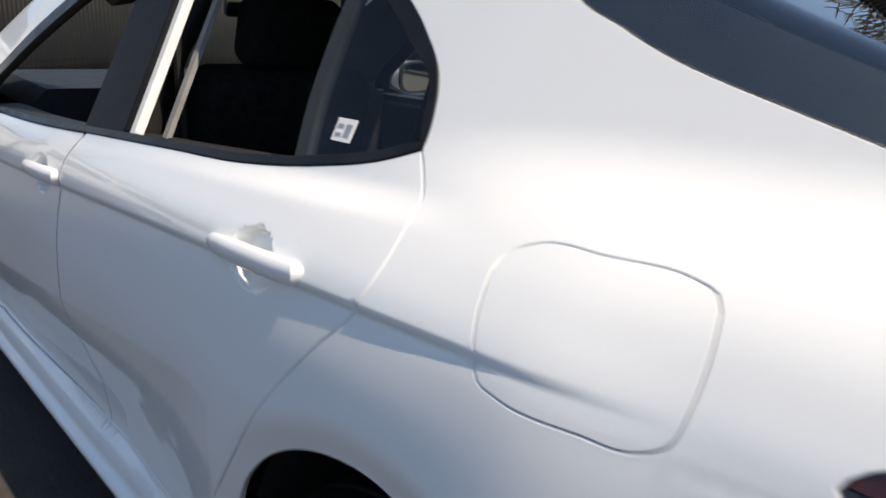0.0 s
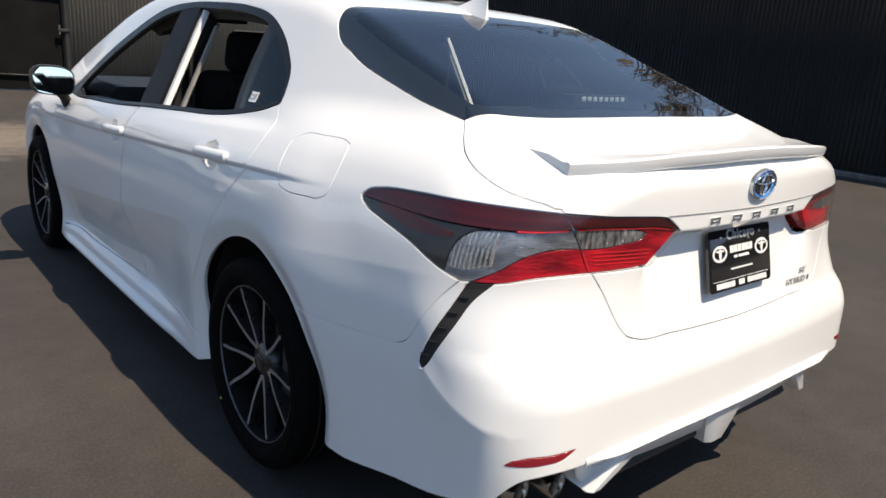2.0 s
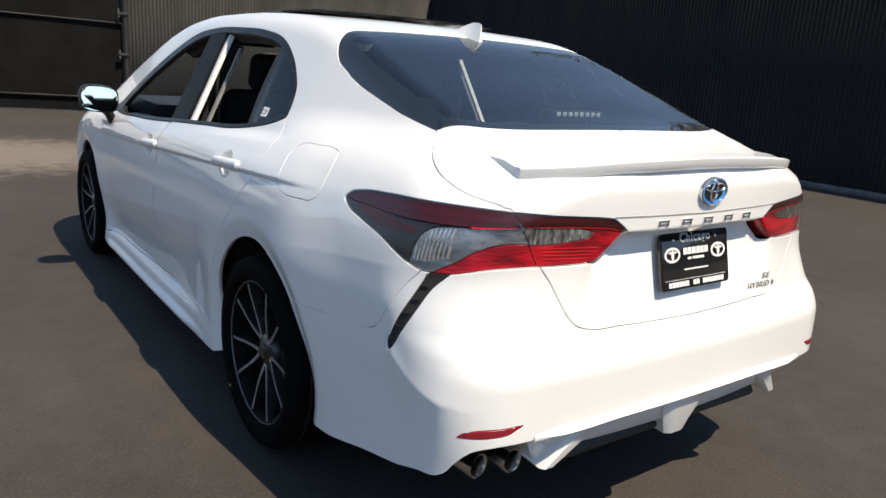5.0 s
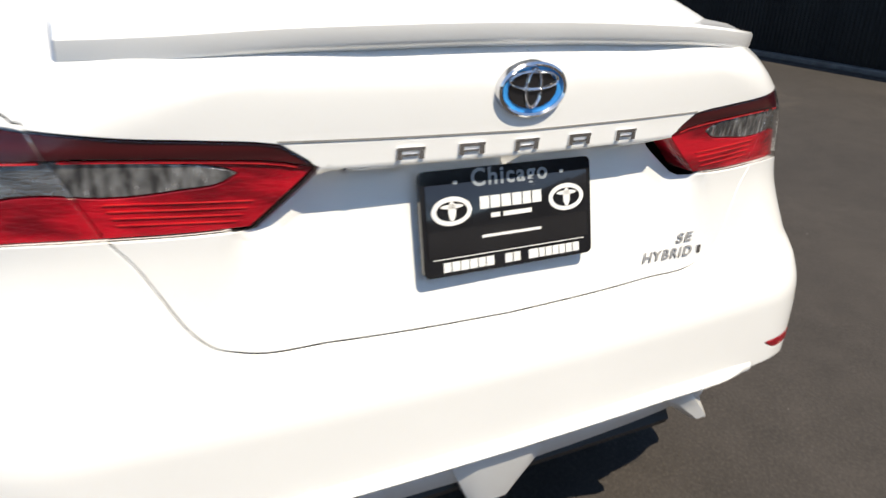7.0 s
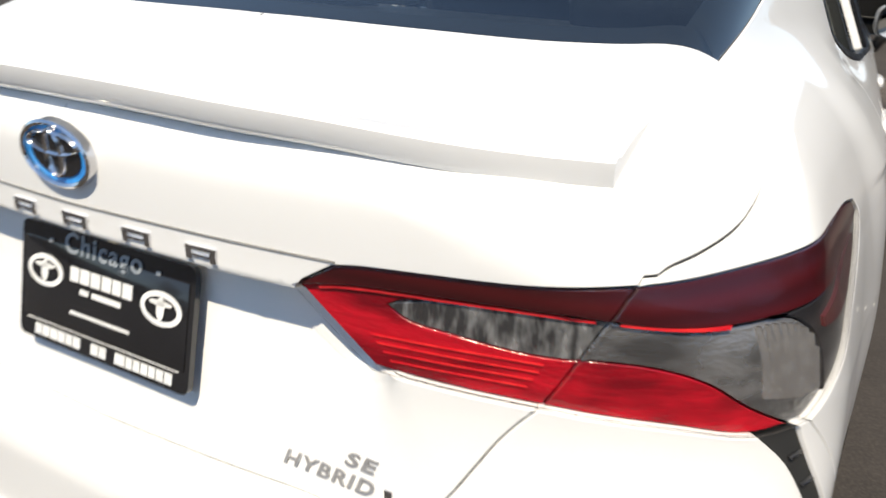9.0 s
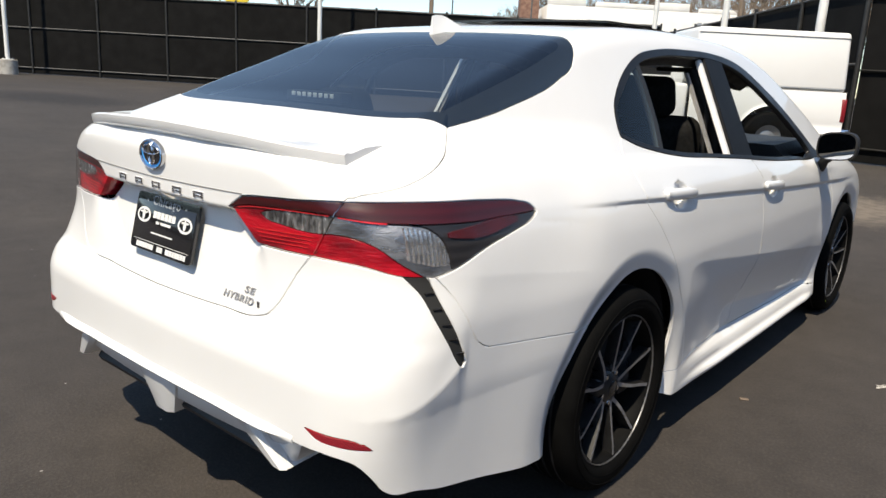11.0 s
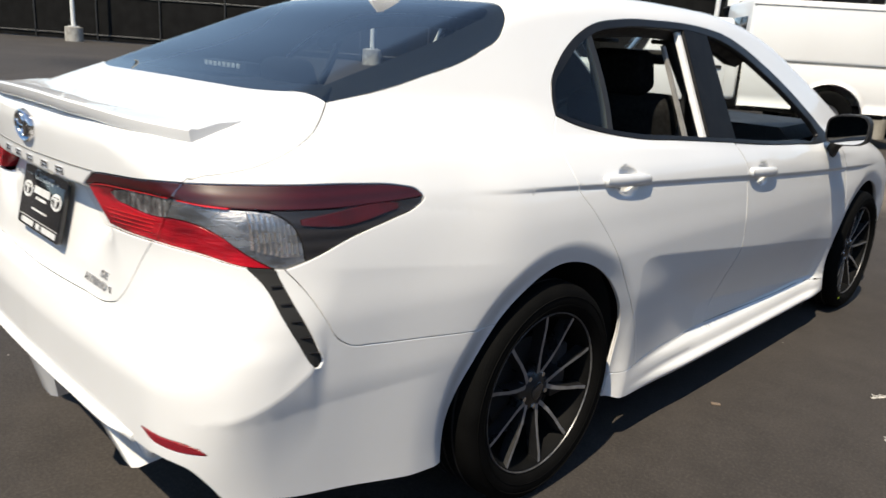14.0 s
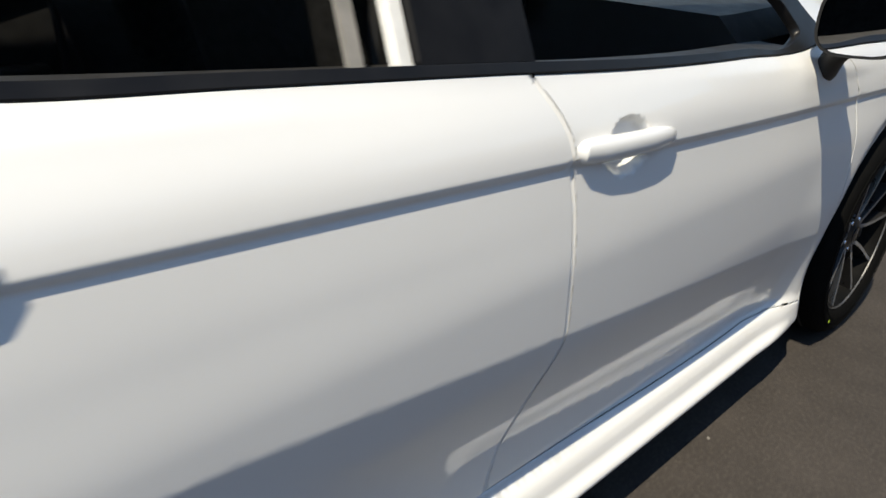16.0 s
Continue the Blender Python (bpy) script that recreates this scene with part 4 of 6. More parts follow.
        if nm == "tail_lamp":
            panel("smoked_end", [(SIDE, S, -0.66, 0.92)], LAMP_SMOKE, lamp, "smoked dark end of the lamp", recess=False, sides=side, gap=0.0013, fold=0.03, lift=-0.007)
            # upright chrome ribs at the outer end of the clear lens
            rib_top = curve([(-0.90, 0.946), (-0.865, 0.944), (-0.832, 0.936), (-0.805, 0.914), (-0.793, 0.880)])
            for k in range(9):
                y = -0.800 - 0.0098 * k
                z0, z1 = 0.857 + 0.30 * max(0.0, -0.83 - y), float(rib_top(y))
                rows = []
                for z in np.linspace(z0, z1, 7):
                    a, b = cast([y, y + 0.0042], [z, z], "s", False)
                    rows.append([(sx * (a[0] - 0.0085), y, z), (sx * (0.5 * (a[0] + b[0]) - 0.0062), y + 0.0021, z), (sx * (b[0] - 0.0085), y + 0.0042, z), (sx * (b[0] - 0.014), y + 0.0042, z), (sx * (a[0] - 0.014), y, z)])
                strip_between("lens_rib", rows, LAMP_CHROME, lamp)
            # red bar inside the smoked end
            rows = []
            for y in np.linspace(-0.785, -0.54, 14):
                z, h = 0.925 + 0.015 * float(ease(-0.72, -0.54, y)), 0.003 + 0.012 * math.sin(math.pi * (y + 0.80) / 0.28)
                a, b = cast([y, y], [z - h, z + h], "s", False)
                rows.append([(sx * (a[0] - 0.0035), y, z - h), (sx * (b[0] - 0.0035), y, z + h), (sx * (b[0] - 0.02), y, z + h), (sx * (a[0] - 0.02), y, z - h)])
            strip_between("red_bar", rows, BAND_RED, lamp)
    vent = panel("side_vent", [(SIDE, S, -0.82, 0.74)], PILLAR_BLACK, car, "black slanted vent slot with small ribs", sides=side, gap=0.0, fold=0.004, lift=-0.011)
    for k in range(5):
        z = 0.80 - 0.036 * k
        y = float(curve([(0.63, -0.772), (0.70, -0.807), (0.78, -0.84), (0.84, -0.857)])(z))
        p = cast([y], [z], "s")[0]
        bm = box((0.008, 0.022, 0.0032), (0, 0, 0), 0.001)
        part("rib", bm, GLOSS_BLACK, vent, m=Matrix.Translation((sx * (p[0] - 0.006), y, z)) @ Matrix.Rotation(radians(-25 * sx), 4, "Z"))
    panel("reflector", [(SIDE, R_, 0.73, 0.479)], REFLECTOR, car, "dark red bumper reflector", sides=side, gap=0.001, fold=0.012, lift=0.001)

# dark inner shell behind all the joints
vv, nn, tt = [], [], []
for picks, rec in ((BUMPER, True), ([TRUNK[0]], True), ([(SIDE, S, -0.45, 0.80)], True), ([(SIDE, S, -0.2, 1.0)], True), ([(SIDE, S, 0.8, 0.6)], True), ([(SIDE, S, 1.8, 0.6)], True), ([(SIDE, S, 2.7, 0.86)], True), ([(SIDE, S, 1.2, 0.22)], True),
                   ([(SIDE, R_, 0.73, 0.479)], True), ([(SIDE, S, -0.82, 0.74)], True), ([(TOP, T_, 0.2, -0.85)], True)):
    v, n, t = skin(*picks, recess=rec, sides="RL")
    tt.append(t + sum(len(x) for x in vv))
    vv.append(v - n * 0.006)
inner = new("inner_frame", mesh_from("inner_frame", np.vstack(vv), np.vstack(tt), None, [PRIMER]))
inner.parent = car

# ---- rear trim ----
SPOILER_Y = curve([(0, -1.058), (0.2, -1.052), (0.35, -1.030), (0.45, -1.004), (0.53, -0.965), (0.59, -0.925)])


def heights(xs_, ys_):
    return cast(np.abs(xs_), ys_, "t")[:, 2]


def tails(xs_, zs_):
    return cast(np.abs(xs_), np.broadcast_to(zs_, np.shape(xs_)), "r")[:, 1]


def spoiler():
    rows = []
    xs_ = np.concatenate([np.linspace(-0.592, -0.50, 8), np.linspace(-0.46, 0.46, 40), np.linspace(0.50, 0.592, 8)])
    fronts = heights(xs_, SPOILER_Y(np.abs(xs_)) + 0.125 + 0.01 * np.abs(xs_))
    mids = heights(xs_, SPOILER_Y(np.abs(xs_)) + 0.05)
    for x, zf, zk in zip(xs_, fronts, mids):
        ax = abs(x)
        ye = float(SPOILER_Y(ax))
        top = 1.131 - 0.085 * ax * ax - 0.005 * float(ease(0.30, 0.592, ax))
        bot = top - 0.027
        reach = 0.125 + 0.01 * ax
        yf = ye + reach
        zf = zf - 0.001
        zm = zf * 0.42 + top * 0.58
        rows.append([(x, yf, zf), (x, ye + reach * 0.5, zm + 0.004), (x, ye + 0.020, top - 0.002), (x, ye + 0.006, top), (x, ye, top - 0.004), (x, ye + 0.003, bot + 0.003), (x, ye + 0.008, bot - 0.004), (x, ye + 0.05, max(zk - 0.02, bot - 0.05)), (x, yf, zf - 0.02)])
    return strip_between("spoiler", rows, PAINT, car, "white lip spoiler on the trunk lid edge")


spoiler()


def ribbon_rear(name, x0, x1, z0, z1, proud, mat, parent, label="", n=2, slant=0.0):
    """A thin block that follows the rear skin."""
    rows = []
    for x in np.linspace(x0, x1, n):
        a = cast([abs(x)], [z0], "r")[0][1]
        b = cast([abs(x)], [z1], "r")[0][1]
        d = slant
        rows.append([(x, a - proud, z0), (x + d, b - proud, z1), (x + d, b + 0.004, z1), (x, a + 0.004, z0)])
    return strip_between(name, rows, mat, parent, label)


# fine raised line above the badge row
rows = []
lx = np.linspace(-0.36, 0.36, 40)
for x, y in zip(lx, tails(lx, 0.9765 + 0.004 * np.abs(lx) / 0.36)):
    z = 0.9765 + 0.004 * (abs(x) / 0.36)
    rows.append([(x, y - 0.0012, z - 0.0012), (x, y - 0.0012, z + 0.0012), (x, y + 0.003, z + 0.0012), (x, y + 0.003, z - 0.0012)])
strip_between("lid_crease", rows, GREY_TRIM, car)

# badge row: five plain bright bars
for x in (-0.182, -0.088, 0.004, 0.102, 0.196):
    badge = ribbon_rear("badge_bar", x - 0.021, x + 0.021, 0.9600, 0.9645, 0.003, CHROME, car, "small bright badge bar")
    ribbon_rear("badge_foot", x - 0.021, x - 0.013, 0.9475, 0.9595, 0.003, CHROME, badge)
    ribbon_rear("badge_foot", x + 0.012, x + 0.020, 0.9475, 0.9595, 0.003, CHROME, badge)
    ribbon_rear("badge_foot", x - 0.012, x + 0.011, 0.9520, 0.9548, 0.003, CHROME, badge)


def ellipse_ring(rx, rz, w, depth, n=56, bm=None, round_=True):
    bm = bm or bmesh.new()
    prof = [(-w / 2, 0), (-w / 2 * 0.7, depth * 0.8), (0, depth), (w / 2 * 0.7, depth * 0.8), (w / 2, 0)]
    rings = []
    for k in range(n):
        a = 2 * math.pi * k / n
        rings.append([bm.verts.new(((rx + o) * math.cos(a), -d, (rz + o) * math.sin(a))) for o, d in prof])
    for k in range(n):
        a, b = rings[k], rings[(k + 1) % n]
        for i in range(len(prof) - 1):
            bm.faces.new((a[i], a[i + 1], b[i + 1], b[i]))
    bmesh.ops.recalc_face_normals(bm, faces=bm.faces)
    return bm


def ellipse_disc(rx, rz, depth, n=48, bm=None):
    bm = bm or bmesh.new()
    top = [bm.verts.new((rx * math.cos(2 * math.pi * k / n), -depth, rz * math.sin(2 * math.pi * k / n))) for k in range(n)]
    low = [bm.verts.new((v.co.x, 0, v.co.z)) for v in top]
    bm.faces.new(top)
    for k in range(n):
        bm.faces.new((top[k], low[k], low[(k + 1) % n], top[(k + 1) % n]))
    bmesh.ops.recalc_face_normals(bm, faces=bm.faces)
    return bm


p = cast([0.0], [1.037], "r")[0]
lean = Matrix.Translation((0, p[1] + 0.002, 1.037)) @ Matrix.Rotation(radians(3), 4, "X")
emblem = part("emblem", ellipse_disc(0.056, 0.038, 0.006), BLUE, car, "round blue and chrome emblem on the trunk lid", m=lean)
part("emblem_field", ellipse_disc(0.041, 0.0265, 0.0075), GLOSS_BLACK, emblem)
part("emblem_rim", ellipse_ring(0.0545, 0.0365, 0.009, 0.012), CHROME, emblem)
part("emblem_bar", ellipse_ring(0.040, 0.0125, 0.007, 0.012, 40), CHROME, emblem, m=Matrix.Translation((0, 0, 0.013)))
part("emblem_bar", ellipse_ring(0.0125, 0.0275, 0.006, 0.0125, 40), CHROME, emblem, m=Matrix.Translation((0, 0, 0.002)))


def word(text, size, mat, parent, m, name="lettering", depth=0.0006, spacing=1.0, shear=0.0, bold=0.0):
    cu = bpy.data.curves.new(name, "FONT")
    cu.body, cu.size, cu.extrude, cu.align_x, cu.align_y, cu.space_character, cu.shear, cu.offset = text, size, depth, "CENTER", "CENTER", spacing, shear, bold
    tmp = new(name + "_curve", cu)
    me = bpy.data.meshes.new_from_object(tmp.evaluated_get(bpy.context.evaluated_depsgraph_get()))
    bpy.data.objects.remove(tmp)
    me.name = name
    me.materials.clear()
    me.materials.append(mat)
    ob = new(name, me)
    ob.parent = parent
    ob.matrix_local = m
    return ob


# dealer plate
tilt = math.atan2(0.036, 0.157)
plate_m = Matrix.Translation((0, -1.0305, 0.839)) @ Matrix.Rotation(-tilt, 4, "X")
bm = box((0.308, 0.008, 0.158))
bmesh.ops.bevel(bm, geom=[e for e in bm.edges if abs((e.verts[0].co - e.verts[1].co).y) > 0.005], offset=0.011, segments=5, profile=0.5, affect="EDGES")
plate = part("dealer_plate", bm, GLOSS_BLACK, car, "black dealer plate with white print in a black frame", m=plate_m)
part("plate_sheet", box((0.292, 0.003, 0.108), (0, -0.0042, 0.004), 0.0008), GLOSS_BLACK, plate)
UP = Matrix.Rotation(radians(90), 4, "X")
word("Chicago", 0.037, PRINT_GREY, plate, Matrix.Translation((0, -0.0054, 0.0625)) @ UP, spacing=1.16, bold=0.0007)
for x in (-0.096, 0.096):
    part("print_dot", box((0.007, 0.001, 0.005), (x, -0.0054, 0.0585 + 0.001)), PRINT_GREY, plate)
for x in (-0.104, 0.104):
    part("print_mark", ellipse_disc(0.034, 0.0215, 0.0007), PRINT_WHITE, plate, m=Matrix.Translation((x, -0.0057, 0.018)))
    part("print_field", ellipse_disc(0.026, 0.0145, 0.0012), GLOSS_BLACK, plate, m=Matrix.Translation((x, -0.0057, 0.018)))
    part("print_mark_bar", ellipse_disc(0.0065, 0.0145, 0.0016), PRINT_WHITE, plate, m=Matrix.Translation((x, -0.0057, 0.018)))
    part("print_mark_bar", ellipse_disc(0.019, 0.0035, 0.0016), PRINT_WHITE, plate, m=Matrix.Translation((x, -0.0057, 0.025)))


def print_bars(widths, x0, z, h, gap=0.004):
    x = x0 - (sum(widths) + gap * (len(widths) - 1)) / 2
    for w in widths:
        part("print_bar", box((w, 0.0008, h), (x + w / 2, -0.0062, z)), PRINT_WHITE, plate)
        x += w + gap


print_bars((0.016, 0.017, 0.017, 0.017, 0.015, 0.017), 0, 0.025, 0.019, 0.0025)
print_bars((0.016, 0.052), 0, 0.0045, 0.007, 0.006)
print_bars((0.108,), 0, -0.026, 0.0042)
part("print_line", box((0.276, 0.001, 0.0011), (0, -0.0049, -0.0525)), PRINT_WHITE, plate)
for widths, x0 in (((0.0125, 0.0135, 0.0135, 0.0135, 0.012, 0.0135), -0.078), ((0.0135, 0.0125), 0.000), ((0.018, 0.011, 0.0115, 0.0115, 0.011, 0.012, 0.0125), 0.079)):
    xw = x0 - (sum(widths) + 0.0018 * (len(widths) - 1)) / 2
    for w in widths:
        part("print_bar", box((w, 0.0008, 0.0145), (xw + w / 2, -0.0045, -0.0655)), PRINT_WHITE, plate)
        xw += w + 0.0018

for text, x, z, size in (("SE", 0.384, 0.748, 0.023), ("HYBRID", 0.344, 0.7225, 0.0245)):
    a = cast([x, x], [z - 0.01, z + 0.01], "r")
    q = cast([x - 0.03, x + 0.03], [z, z], "r")
    m = Matrix.Translation((x, a[:, 1].mean() - 0.0015, z)) @ Matrix.Rotation(math.atan2(q[1][1] - q[0][1], 0.06), 4, "Z") @ Matrix.Rotation(math.atan2(a[1][1] - a[0][1], 0.02) * -1, 4, "X") @ UP
    word(text, size, BADGE, car, m @ Matrix.Diagonal((1.55 if text == "SE" else 1.22, 1, 1, 1)), "badge_lettering", 0.0012, 1.2, 0.25, 0.0005)
part("badge_dot", box((0.010, 0.004, 0.016), (0, 0, 0), 0.001), CHROME, car, m=Matrix.Translation((0.424, cast([0.424], [0.722], "r")[0][1] - 0.001, 0.722)))

# ---- diffuser, fins and exhaust ----
lip = []
lx = np.linspace(-0.60, 0.60, 50)
lz = curve([(0, 0.452), (0.3, 0.452), (0.46, 0.447), (0.60, 0.445)])(np.abs(lx))
for x, z, y in zip(lx, lz, tails(lx, lz + 0.006)):
    ax = abs(x)
    k = float(1 - ease(0.50, 0.60, ax))
    lip.append([(x, y + 0.004, z + 0.020), (x, y - 0.002 - 0.010 * k, z + 0.010), (x, y - 0.004 - 0.012 * k, z + 0.002), (x, y - 0.001 - 0.008 * k, z - 0.006), (x, y + 0.03, z - 0.012), (x, y + 0.04, z + 0.012)])
strip_between("bumper_lip", lip, PAINT, car)


def valance():
    rows = []
    lx = np.linspace(-0.60, 0.60, 48)
    for x, y in zip(lx, tails(lx, 0.46)):
        ax = abs(x)
        low = float(curve([(0, 0.362), (0.40, 0.372), (0.52, 0.392), (0.60, 0.428)])(ax))
        rows.append([(x, y + 0.012, 0.449), (x, y + 0.030, (0.449 + low) / 2), (x, y + 0.040, low + 0.006), (x, y + 0.048, low), (x, y + 0.09, low + 0.002), (x, y + 0.07, 0.449)])
    return strip_between("rear_valance", rows, PAINT, car)


valance()


def diffuser_fin(x0, x1, xb0, xb1, zb, back=0.0):
    """A wedge that drops from the lip and narrows to its foot."""
    bm = bmesh.new()
    y = cast([abs((x0 + x1) / 2)], [0.46], "r")[0][1]
    rows = []
    for k, f in enumerate((0.0, 0.3, 0.65, 0.93, 1.0)):
        a, b = x0 + (xb0 - x0) * f, x1 + (xb1 - x1) * f
        z = 0.450 + (zb - 0.450) * f
        yy = y + 0.002 + 0.032 * f + back
        rows.append([(a, yy + 0.012, z), (a + (b - a) * 0.22, yy, z), (b - (b - a) * 0.22, yy, z), (b, yy + 0.012, z), (b, yy + 0.16, z + 0.01), (a, yy + 0.16, z + 0.01)])
    return strip_between("diffuser_fin", rows, PAINT, car)


diffuser_fin(-0.115, 0.115, -0.045, 0.045, 0.312)
diffuser_fin(0.335, 0.440, 0.490, 0.537, 0.332)
diffuser_fin(-0.440, -0.335, -0.537, -0.490, 0.332)
diffuser_fin(0.400, 0.600, 0.500, 0.532, 0.338, 0.03)
diffuser_fin(-0.600, -0.400, -0.532, -0.500, 0.338, 0.03)
rows = []
for x in np.linspace(-0.44, 0.44, 24):
    rows.append([(x, -1.015, 0.362), (x, -1.03, 0.338), (x, -1.022, 0.322), (x, -0.98, 0.308), (x, -0.90, 0.31), (x, -0.90, 0.362)])
strip_between("diffuser_bar", rows, SATIN_BLACK, car, "black lower diffuser bar under the bumper")
STEEL = varied(material("exhaust_steel", (0.42, 0.41, 0.39), 0.22, 1.0), (0.52, 0.50, 0.47), (0.66, 0.64, 0.61), 25, rough=(0.14, 0.26))
for x, y, z in ((-0.667, -0.950, 0.330), (-0.583, -0.985, 0.340)):
    tip = part("exhaust_tip", lathe([(0.033, 0.16), (0.034, 0.03), (0.0345, 0.006), (0.033, -0.001), (0.029, 0.001), (0.0255, 0.010), (0.0245, 0.03), (0.020, 0.10)], 40, "y"), STEEL, car, "polished round exhaust tip", m=Matrix.Translation((x, y, z)) @ Matrix.Rotation(radians(12 if x < -0.65 else 7), 4, "Z"))
    part("exhaust_bore", lathe([(0.0225, 0.07), (0.001, 0.07)], 32, "y"), DARK, tip)

# ---- roof fin, sunroof, mirrors ----
bm = bmesh.new()
rows = []
for k, (y, h, w) in enumerate(((0.205, 0.001, 0.010), (0.16, 0.020, 0.022), (0.11, 0.045, 0.026), (0.075, 0.060, 0.024), (0.045, 0.066, 0.016), (0.028, 0.064, 0.008))):
    base = float(cast([0.0], [y], "t")[0][2]) - 0.003
    yb = y if y > 0.05 else y - 0.002
    rows.append([(-w, yb, base), (-w * 0.45, y, base + h * 0.55), (-w * 0.12, y, base + h), (w * 0.12, y, base + h), (w * 0.45, y, base + h * 0.55), (w, yb, base)])
strip_between("roof_fin", rows, PAINT, car, "white shark fin aerial on the roof")
rows = []
for y in np.linspace(0.52, 1.28, 12):
    f = (1.28 - y) / 0.76
    lx = np.linspace(-0.44, 0.44, 13)
    row = [(x, y, z + 0.008 + 0.016 * f) for x, z in zip(lx, heights(lx, lx * 0 + y))]
    rows.append(row + [(x, y, z - 0.007) for x, y, z in row[::-1]])
strip_between("sunroof_panel", rows, GLOSS_BLACK, car, "dark glass sunroof panel tilted open")

for sx in (1, -1):
    mirror = new("side_mirror")
    mirror.parent = car
    tagged(mirror, "white capped side mirror on a black foot")
    rows = []
    for f, s_ in ((0.0, 0.97), (0.10, 1.0), (0.35, 1.0), (0.65, 0.88), (0.88, 0.62), (1.0, 0.25)):
        y = 2.075 + 0.115 * f
        cx, cz = 0.950 - 0.015 * f, 1.035
        ring = []
        for k in range(28):
            a = 2 * math.pi * k / 28
            ex = abs(math.cos(a)) ** 0.62 * math.copysign(1, math.cos(a))
            ez = abs(math.sin(a)) ** 0.62 * math.copysign(1, math.sin(a))
            wob = 1 + 0.10 * ex * ez
            ring.append((sx * (cx + 0.096 * s_ * ex), y, cz + 0.071 * s_ * ez * wob))
        rows.append(ring)
    cap = strip_between("mirror_cap", rows, PAINT, mirror)
    face = []
    for f, s_ in ((0.0, 1.004), (1.0, 0.985)):
        ring = []
        for k in range(28):
            a = 2 * math.pi * k / 28
            ex = abs(math.cos(a)) ** 0.62 * math.copysign(1, math.cos(a))
            ez = abs(math.sin(a)) ** 0.62 * math.copysign(1, math.sin(a))
            ring.append((sx * (0.950 + 0.0965 * s_ * ex), 2.092 - 0.024 * f * (1 + 0.5 * (1 + sx * ex)), 1.035 + 0.0715 * s_ * ez * (1 + 0.10 * ex * ez)))
        face.append(ring)
    strip_between("mirror_frame", face, SATIN_BLACK, mirror, "black mirror frame")
    bm = bmesh.new()
    vs = []
    for k in range(28):
        a = 2 * math.pi * k / 28
        ex = abs(math.cos(a)) ** 0.62 * math.copysign(1, math.cos(a))
        ez = abs(math.sin(a)) ** 0.62 * math.copysign(1, math.sin(a))
        vs.append(bm.verts.new((sx * (0.950 + 0.087 * ex), 2.0655 - 0.012 * (1 + sx * ex * 0.86) + (0.005 * (ez - 1) if sx < 0 else 0), 1.035 + 0.064 * ez * (1 + 0.10 * ex * ez))))
    bm.faces.new(vs)
    bmesh.ops.recalc_face_normals(bm, faces=bm.faces)
    part("mirror_glass", bm, MIRROR, mirror, "mirror glass", smooth=False)
    foot = [(0.86, 2.19, 0.885, 0.012, 0.020), (0.868, 2.165, 0.905, 0.022, 0.034), (0.880, 2.145, 0.94, 0.026, 0.036), (0.905, 2.125, 0.972, 0.034, 0.032), (0.925, 2.12, 0.99, 0.036, 0.030)]
    rows = [[(sx * (x + a * math.cos(2 * math.pi * k / 14)), y + b * math.sin(2 * math.pi * k / 14), z) for k in range(14)] for x, y, z, a, b in foot]
    strip_between("mirror_foot", rows, SATIN_BLACK, mirror, "black mirror foot on the door")

# ---- wheels ----


